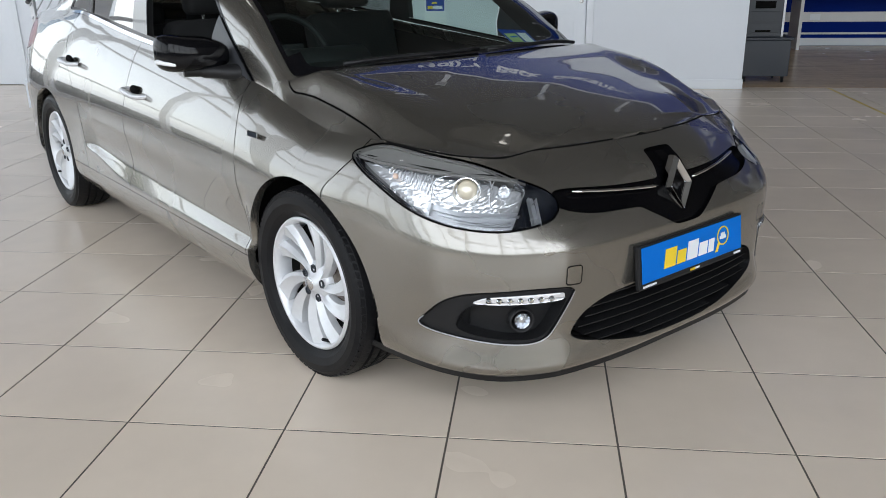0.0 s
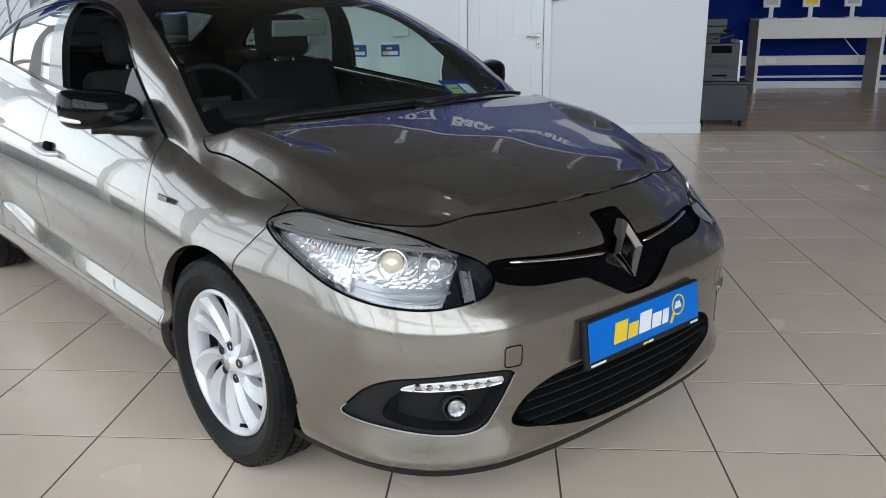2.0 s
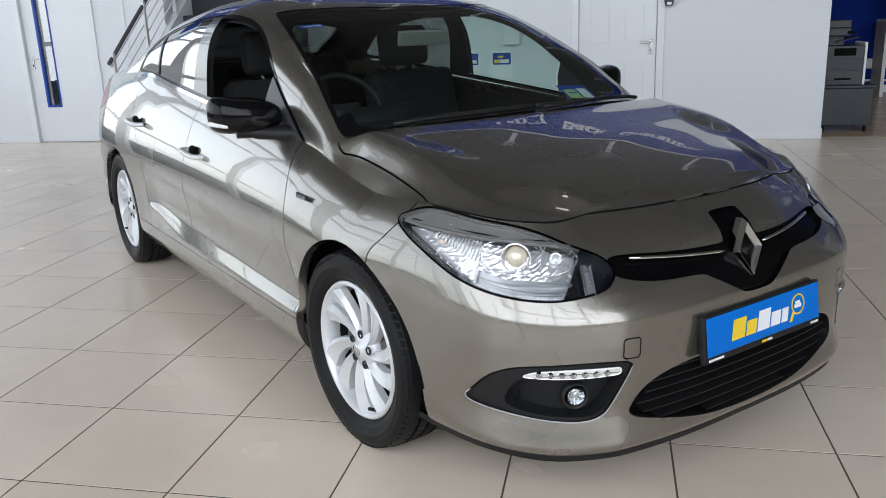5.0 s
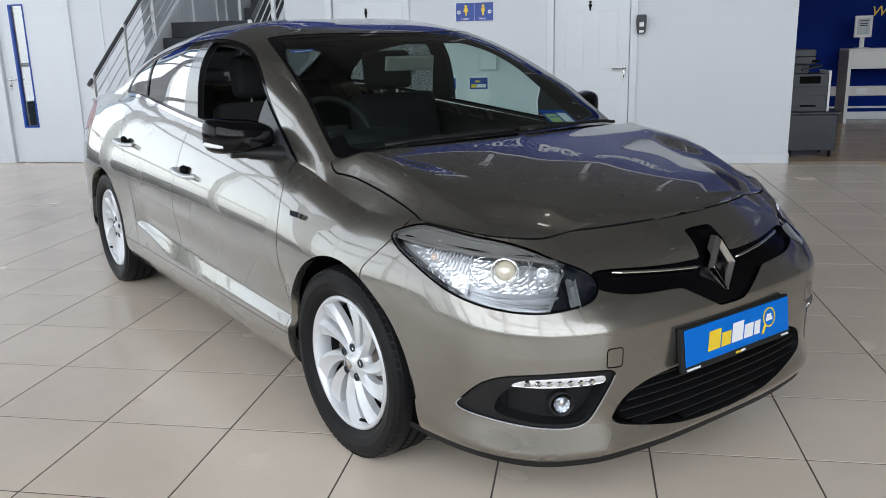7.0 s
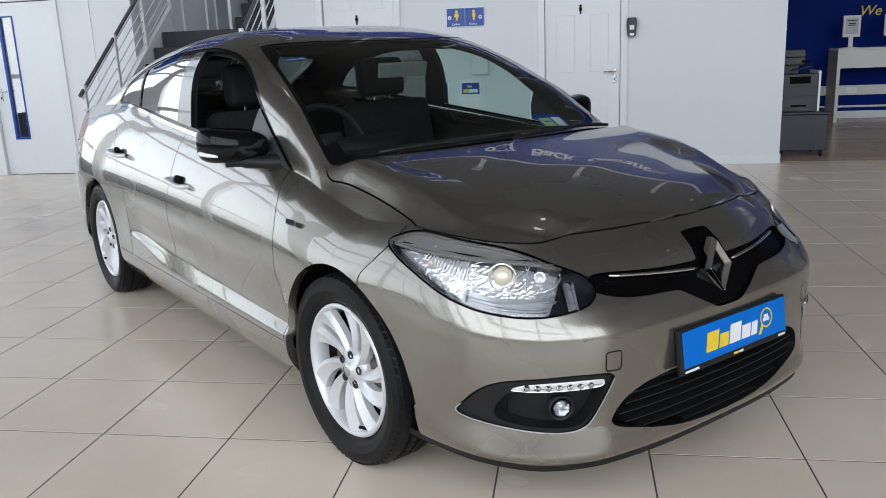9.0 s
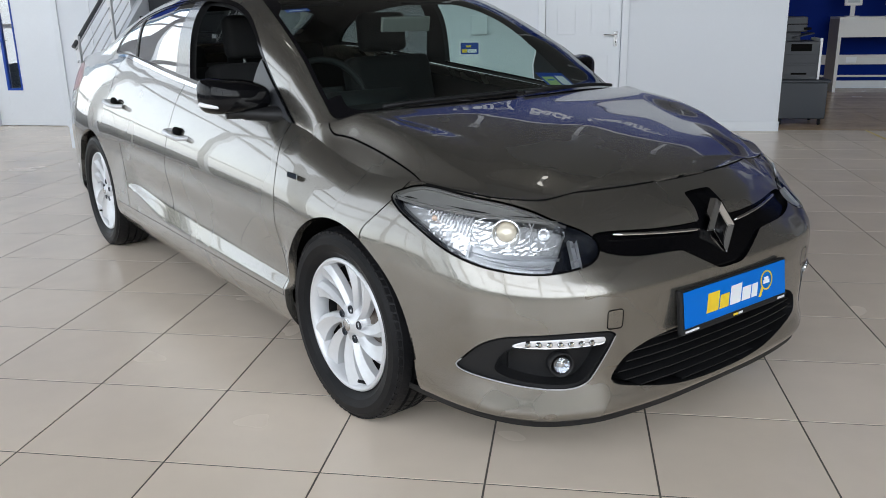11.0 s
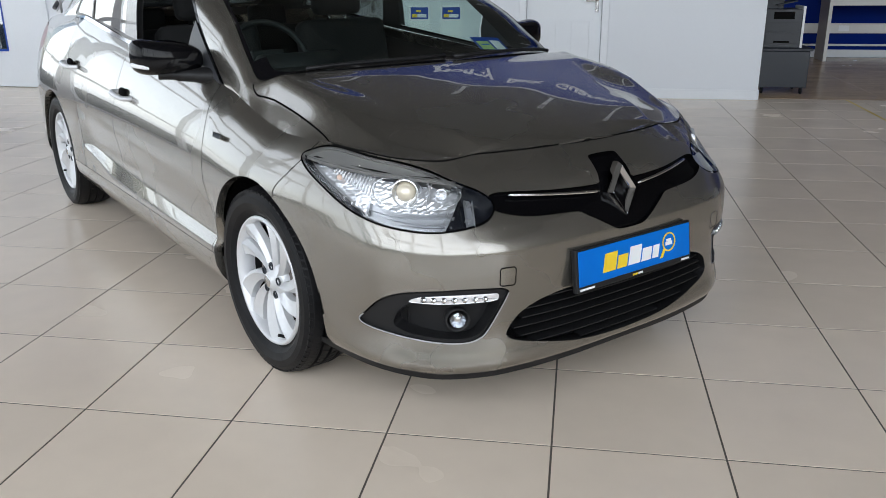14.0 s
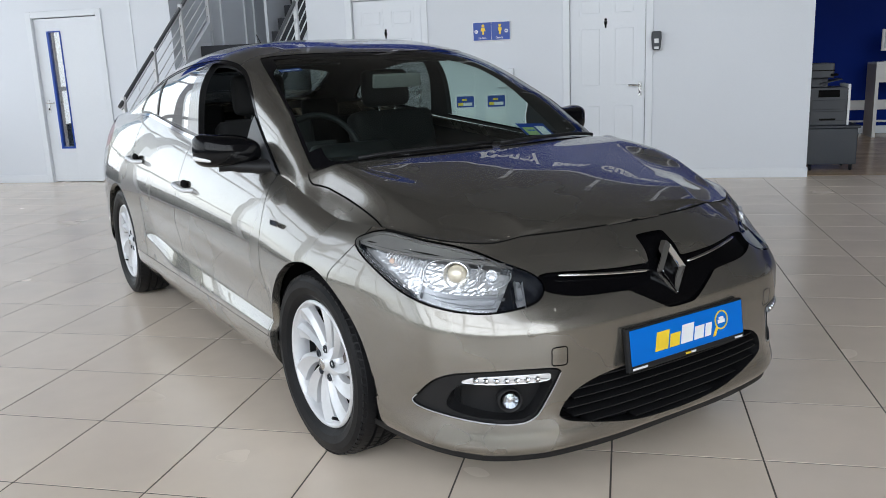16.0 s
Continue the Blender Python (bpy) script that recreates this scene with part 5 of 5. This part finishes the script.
# --- wheels ---
def wheel(hub, steer, turn):
    w = new("wheel")
    w.parent = car
    w.matrix_local = hub @ pose(0, 0, 0, turn, 0, 0)
    RT, RR = .320, .222
    prof = [(.07, RR - .012), (-.055, RR - .006), (-.075, RR + .004), (-.094, RR + .026), (-.103, RR + .05), (-.101, RR + .072), (-.092, RT - .014), (-.078, RT - .003), (-.06, RT)]
    for g in (-.04, 0, .04):
        prof += [(g - .006, RT + .001), (g - .005, RT - .007), (g + .005, RT - .007), (g + .006, RT + .001)]
    prof += [(.06, RT), (.09, RT - .012), (.103, RR + .05), (.08, RR)]
    tyre = part("tyre", lathe(prof, 96), RUBBER, w, smooth=False)
    bm = bmesh.new()
    for k in range(72):
        a = 2 * math.pi * k / 72
        for x0, x1, tw in ((-.092, -.050, .03), (-.034, -.007, .02), (.007, .034, -.02), (.050, .092, -.03)):
            drop = .010 if abs(x0 + x1) > .1 else 0
            ring = []
            for r in (RT - .012, RT + .003):
                for x, da in ((x0, -.032 - tw), (x1, -.032 + tw), (x1, .032 + tw), (x0, .032 - tw)):
                    rr = r - (drop if (abs(x) > .08) else 0)
                    ring.append(bm.verts.new((x, rr * math.cos(a + da), rr * math.sin(a + da))))
            for f in ((4, 5, 6, 7), (0, 1, 5, 4), (1, 2, 6, 5), (2, 3, 7, 6), (3, 0, 4, 7)):
                bm.faces.new([ring[i] for i in f])
    bmesh.ops.recalc_face_normals(bm, faces=bm.faces[:])
    part("tread", bm, RUBBER, tyre)
    rim = part("rim", lathe([(-.078, RR + .003), (-.086, RR - .002), (-.084, RR - .010), (-.066, RR - .016), (-.02, RR - .024), (.07, RR - .03), (.07, RR - .012)], 80), ALLOY, w, "silver alloy rim", True)
    for k in range(10):
        broad = k % 2 == 0
        a0 = 2 * math.pi * k / 10 + (0.0 if broad else .05)
        sweep = -.42 if broad else -.34
        bm = bmesh.new()
        rows = []
        for i in range(13):
            f = i / 12
            r = .046 + (RR - .058) * f
            a = a0 + sweep * (f ** 1.3)
            half = min((.014 + .031 * f ** 1.5 if broad else .012 + .027 * f ** 1.5) / r, .30)
            depth = -.060 - .008 * math.sin(f * math.pi * .6) - (.010 if broad else .004) * f
            row = []
            for da, dx in ((-1, .036), (-.90, .012), (-.30, .006), (.34, -.003), (.44, -.004), (.52, -.001), (.94, .012), (1, .034)):
                row.append(bm.verts.new((depth + dx, r * math.cos(a + da * half), r * math.sin(a + da * half))))
            rows.append(row)
        for p, q in zip(rows, rows[1:]):
            for i in range(7):
                bm.faces.new((p[i], p[i + 1], q[i + 1], q[i]))
        bmesh.ops.recalc_face_normals(bm, faces=bm.faces[:])
        mid = max(bm.faces, key=lambda g: abs(g.normal.x))
        if mid.normal.x > 0:
            bmesh.ops.reverse_faces(bm, faces=bm.faces[:])
        part("spoke", bm, ALLOY, rim, smooth=False)
    part("hub", lathe([(-.075, .0005), (-.077, .022), (-.074, .026), (-.064, .030), (-.060, .062), (-.045, .074), (-.02, .076)], 40), ALLOY, rim, smooth=True)
    part("centre_cap", lathe([(-.0795, .0005), (-.0795, .019), (-.0775, .021)], 24), METAL, rim, smooth=True)
    for k in range(5):
        a = 2 * math.pi * k / 5 + .45
        part("wheel_bolt", moved(lathe([(-.058, .0145), (-.0625, .0135), (-.0625, .010), (-.0575, .009), (-.0575, .0005)], 12), pose(-.004, .052 * math.cos(a), .052 * math.sin(a))), GREY_CABINET, rim)
    part("valve", tube([(-.062, -.075, -.185), (-.088, -.072, -.172)], .0055, 8), RUBBER, rim)
    part("brake_disc", lathe([(-.030, .0005), (-.030, .135), (-.018, .135), (-.018, .0005)], 48), STEEL, w, "worn brake disc")
    # black ring added so the gaps between spokes read as deep shade
    part("inner_well", lathe([(-.024, .136), (-.030, .190), (-.010, .197)], 40), GAP, w)
    return w


wheel(pose(-.742, HUB_F[0], HUB_F[1], 0, 0, 2), 0, 0)
wheel(pose(.742, HUB_F[0], HUB_F[1], 0, 0, 182), 0, 40)
wheel(pose(-.770, HUB_R[0], HUB_R[1], 0, 0, 0), 0, 65)
wheel(pose(.770, HUB_R[0], HUB_R[1], 0, 0, 180), 0, 10)

# --- cabin ---
dash = [(.16, .60), (.20, .90), (.30, .945), (.50, .955), (.66, .93), (.72, .86), (.70, .60)]
bm = moved(plate(dash, 1.34, axis="x", bevel=.02), pose(-.67, 0, 0))
part("dashboard", bm, TRIM, car, "dark moulded dashboard", True)
part("instrument_hood", moved(lathe([(-.17, .07), (-.16, .10), (.16, .10), (.17, .07)], 24, "x", (.2, math.pi - .2)), pose(-.36, .58, .90)), TRIM, car, smooth=True)
ringpts = [(.185 * math.cos(a), 0, .185 * math.sin(a)) for a in np.linspace(0, 2 * math.pi, 37)]
sw = part("steering_wheel", moved(tube(ringpts, .013, 10, caps=False), pose(-.36, .86, .93, -22)), TRIM, car, "black steering wheel", True)
part("wheel_boss", moved(boxes((-.075, .075, -.02, .03, -.06, .06), (-.18, .18, -.008, .012, -.02, .015), bevel=.008, segments=2), pose(-.36, .87, .93, -22)), TRIM, sw)


def seat(x, y):
    st = new("front_seat")
    st.parent = car
    st.matrix_local = pose(x, y, 0)
    part("cushion", boxes((-.26, .26, -.30, .22, .36, .54), bevel=.05, segments=3), SEAT, st, smooth=True)
    part("backrest", moved(boxes((-.25, .25, -.07, .07, 0, .60), bevel=.055, segments=3), pose(0, .22, .48, -14)), SEAT, st, smooth=True)
    hr = part("headrest", moved(boxes((-.135, .135, -.05, .05, 0, .20), bevel=.045, segments=3), pose(0, .385, 1.085, -6)), SEAT, st, smooth=True)
    for dx in (-.05, .05):
        part("headrest_post", tube([(dx, .36, 1.0), (dx, .39, 1.12)], .007, 6), METAL, hr)


seat(-.36, 1.20)
seat(.36, 1.17)
rs = new("rear_bench")
rs.parent = car
part("bench_back", moved(boxes((-.62, .62, -.07, .07, 0, .52), bevel=.05, segments=3), pose(0, 2.28, .50, -20)), SEAT, rs, smooth=True)
part("bench_cushion", boxes((-.62, .62, 1.75, 2.3, .36, .55), bevel=.05, segments=3), SEAT, rs, smooth=True)
for x in (-.38, 0, .38):
    part("rear_headrest", moved(boxes((-.12, .12, -.04, .04, 0, .13), bevel=.035, segments=3), pose(x, 2.47, .985, -8)), SEAT, rs, smooth=True)
part("parcel_shelf", boxes((-.60, .60, 2.5, 3.05, .96, .985)), TRIM, car)
im = part("rear_view_mirror", boxes((-.115, .115, .0, .02, -.032, .032), bevel=.008, segments=2), LAMP_MID, car)
im.matrix_local = pose(.0, .80, 1.235, 12, 0, -8)
part("mirror_glass", boxes((-.105, .105, .0205, .022, -.026, .026)), CHROME, im)
part("sensor_pod", moved(boxes((-.05, .05, -.05, .06, 0, .045), bevel=.015, segments=2), pose(0, .79, 1.285, 24)), PLASTIC, im)
for x in (-.30, .30):
    part("sun_visor", moved(boxes((-.15, .15, 0, .12, 0, .012), bevel=.004), pose(x, 1.06, 1.315, 6)), TRIM, car)


def on_screen(x, y):
    i = np.argmin(np.abs(deck(np.full(400, y), np.linspace(0, 1, 400))[:, 0] - abs(x)))
    p = deck(np.array([y]), np.linspace(0, 1, 400)[i:i + 1])[0]
    return Vector((x, y, p[2]))


def sticker(name, x, y, w, h, mat, parent, dz, label, slant=0.0):
    c = on_screen(x, y)
    e = (on_screen(x + .04, y - .04 * slant) - on_screen(x - .04, y + .04 * slant)).normalized()
    g = (on_screen(x, y + .04) - on_screen(x, y - .04)).normalized()
    n = e.cross(g).normalized()
    bm = bmesh.new()
    bm.faces.new([bm.verts.new(c + e * a + g * b + n * dz) for a, b in ((-w / 2, -h / 2), (w / 2, -h / 2), (w / 2, h / 2), (-w / 2, h / 2))])
    return part(name, bm, mat, parent, label)


st = sticker("sticker", -.500, .828, .09, .032, SIGN_BLUE, glass_front, -.010, "small blue windscreen sticker", .55)
sticker("text_bar", -.500, .823, .07, .007, SIGN_WHITE, st, -.0085, "white bar", .55)
st = sticker("permit_sticker", .330, .225, .15, .09, SIGN_BLUE, glass_front, -.010, "blue and green permit discs")
sticker("permit", .298, .212, .062, .062, STICKER_GREEN, st, -.0085, "pale green disc")
sticker("permit", .366, .216, .05, .066, SIGN_WHITE, st, -.0085, "white disc")
sticker("text_bar", .30, .216, .04, .008, PLATE_BLUE, st, -.0075, "dark bar")
for x0, x1 in ((-.55, .02), (.05, .60)):
    pts = [on_screen(x0 + (x1 - x0) * f, .100 + .16 * (x0 + (x1 - x0) * f) ** 2 + .015 * f) + Vector((0, 0, .010)) for f in np.linspace(0, 1, 9)]
    wp = part("wiper", tube(pts, .007, 8), PLASTIC, car, "black windscreen wiper", True)
part("aerial", tube([(0, 2.28, 1.345), (0, 2.36, 1.40), (0, 2.50, 1.52)], .005, 8, [2.5, 1, .5]), PLASTIC, car)

# ---- floor tiles, pieces last ----
PITCH, TILE_TURN = 0.4864, -45.34
LATTICE = pose(-1.4277, 0.7572, 0, 0, 0, TILE_TURN)
floor = structure("floor", boxes((LEFT, RIGHT, FRONT, BACK, -0.15, -0.0012)), GROUT, "glossy beige porcelain tile floor with dark joints")
half, drop, edge = (PITCH - 0.006) / 2, -0.006, 0.0005


def tile_corners(cx, cy):
    lo = [(cx + a * half, cy + b * half, drop) for a, b in ((-1, -1), (1, -1), (1, 1), (-1, 1))]
    mid = [(cx + a * half, cy + b * half, -edge) for a, b in ((-1, -1), (1, -1), (1, 1), (-1, 1))]
    hi = [(cx + a * (half - edge), cy + b * (half - edge), 0) for a, b in ((-1, -1), (1, -1), (1, 1), (-1, 1))]
    return lo + mid + hi


TILE_FACES = [(8, 9, 10, 11)] + [(a + k, a + (k + 1) % 4, a + 4 + (k + 1) % 4, a + 4 + k) for a in (0, 4) for k in range(4)]
tile_mesh = bpy.data.meshes.new("tile")
tile_mesh.from_pydata(tile_corners(0, 0), [], TILE_FACES)
tile_mesh.materials.append(TILE)
to_room = ROOM.inverted() @ LATTICE
cells = []
for i in range(-42, 50):
    for j in range(-42, 50):
        p = to_room @ Vector(((i + 0.5) * PITCH, (j + 0.5) * PITCH, 0))
        inside = LEFT - 0.2 < p.x < RIGHT + 0.2 and FRONT - 0.2 < p.y < (0.1 if p.x > -0.1 else 1.5 if -7.7 < p.x < -5.4 else 0.1)
        if inside:
            w = LATTICE @ Vector(((i + 0.5) * PITCH, (j + 0.5) * PITCH, 0))
            cells.append((math.hypot(w.x - 0.2, (w.y - 0.8) * 0.85), i, j))
cells.sort()
for _, i, j in cells[:300]:
    t = new("tile", tile_mesh)
    t.parent = floor
    t.matrix_basis = to_room @ pose((i + 0.5) * PITCH, (j + 0.5) * PITCH, 0)
verts, faces = [], []
for _, i, j in cells[300:]:
    k = len(verts)
    verts += tile_corners((i + 0.5) * PITCH, (j + 0.5) * PITCH)
    faces += [tuple(a + k for a in f) for f in TILE_FACES]
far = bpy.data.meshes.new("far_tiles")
far.from_pydata(verts, [], faces)
far.materials.append(TILE)
rest = tagged(new("far_tiles", far), kind="stuff")
rest.parent = floor
rest.matrix_basis = to_room

# planks of the side corridor, its dimmer light put into their brown, over the joint with the tiles
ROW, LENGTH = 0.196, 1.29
planks = structure("corridor_floor", boxes((0.004, RIGHT - 0.004, 0.09, BACK - 0.004, -0.001, 0.0015)), GROUT, "brown planks, the side corridor's dimmer light put into their colour", category="floor")
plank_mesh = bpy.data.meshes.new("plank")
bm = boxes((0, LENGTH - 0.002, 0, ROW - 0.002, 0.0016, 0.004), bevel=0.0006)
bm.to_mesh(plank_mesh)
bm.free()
plank_mesh.materials.append(DIM_PLANK)
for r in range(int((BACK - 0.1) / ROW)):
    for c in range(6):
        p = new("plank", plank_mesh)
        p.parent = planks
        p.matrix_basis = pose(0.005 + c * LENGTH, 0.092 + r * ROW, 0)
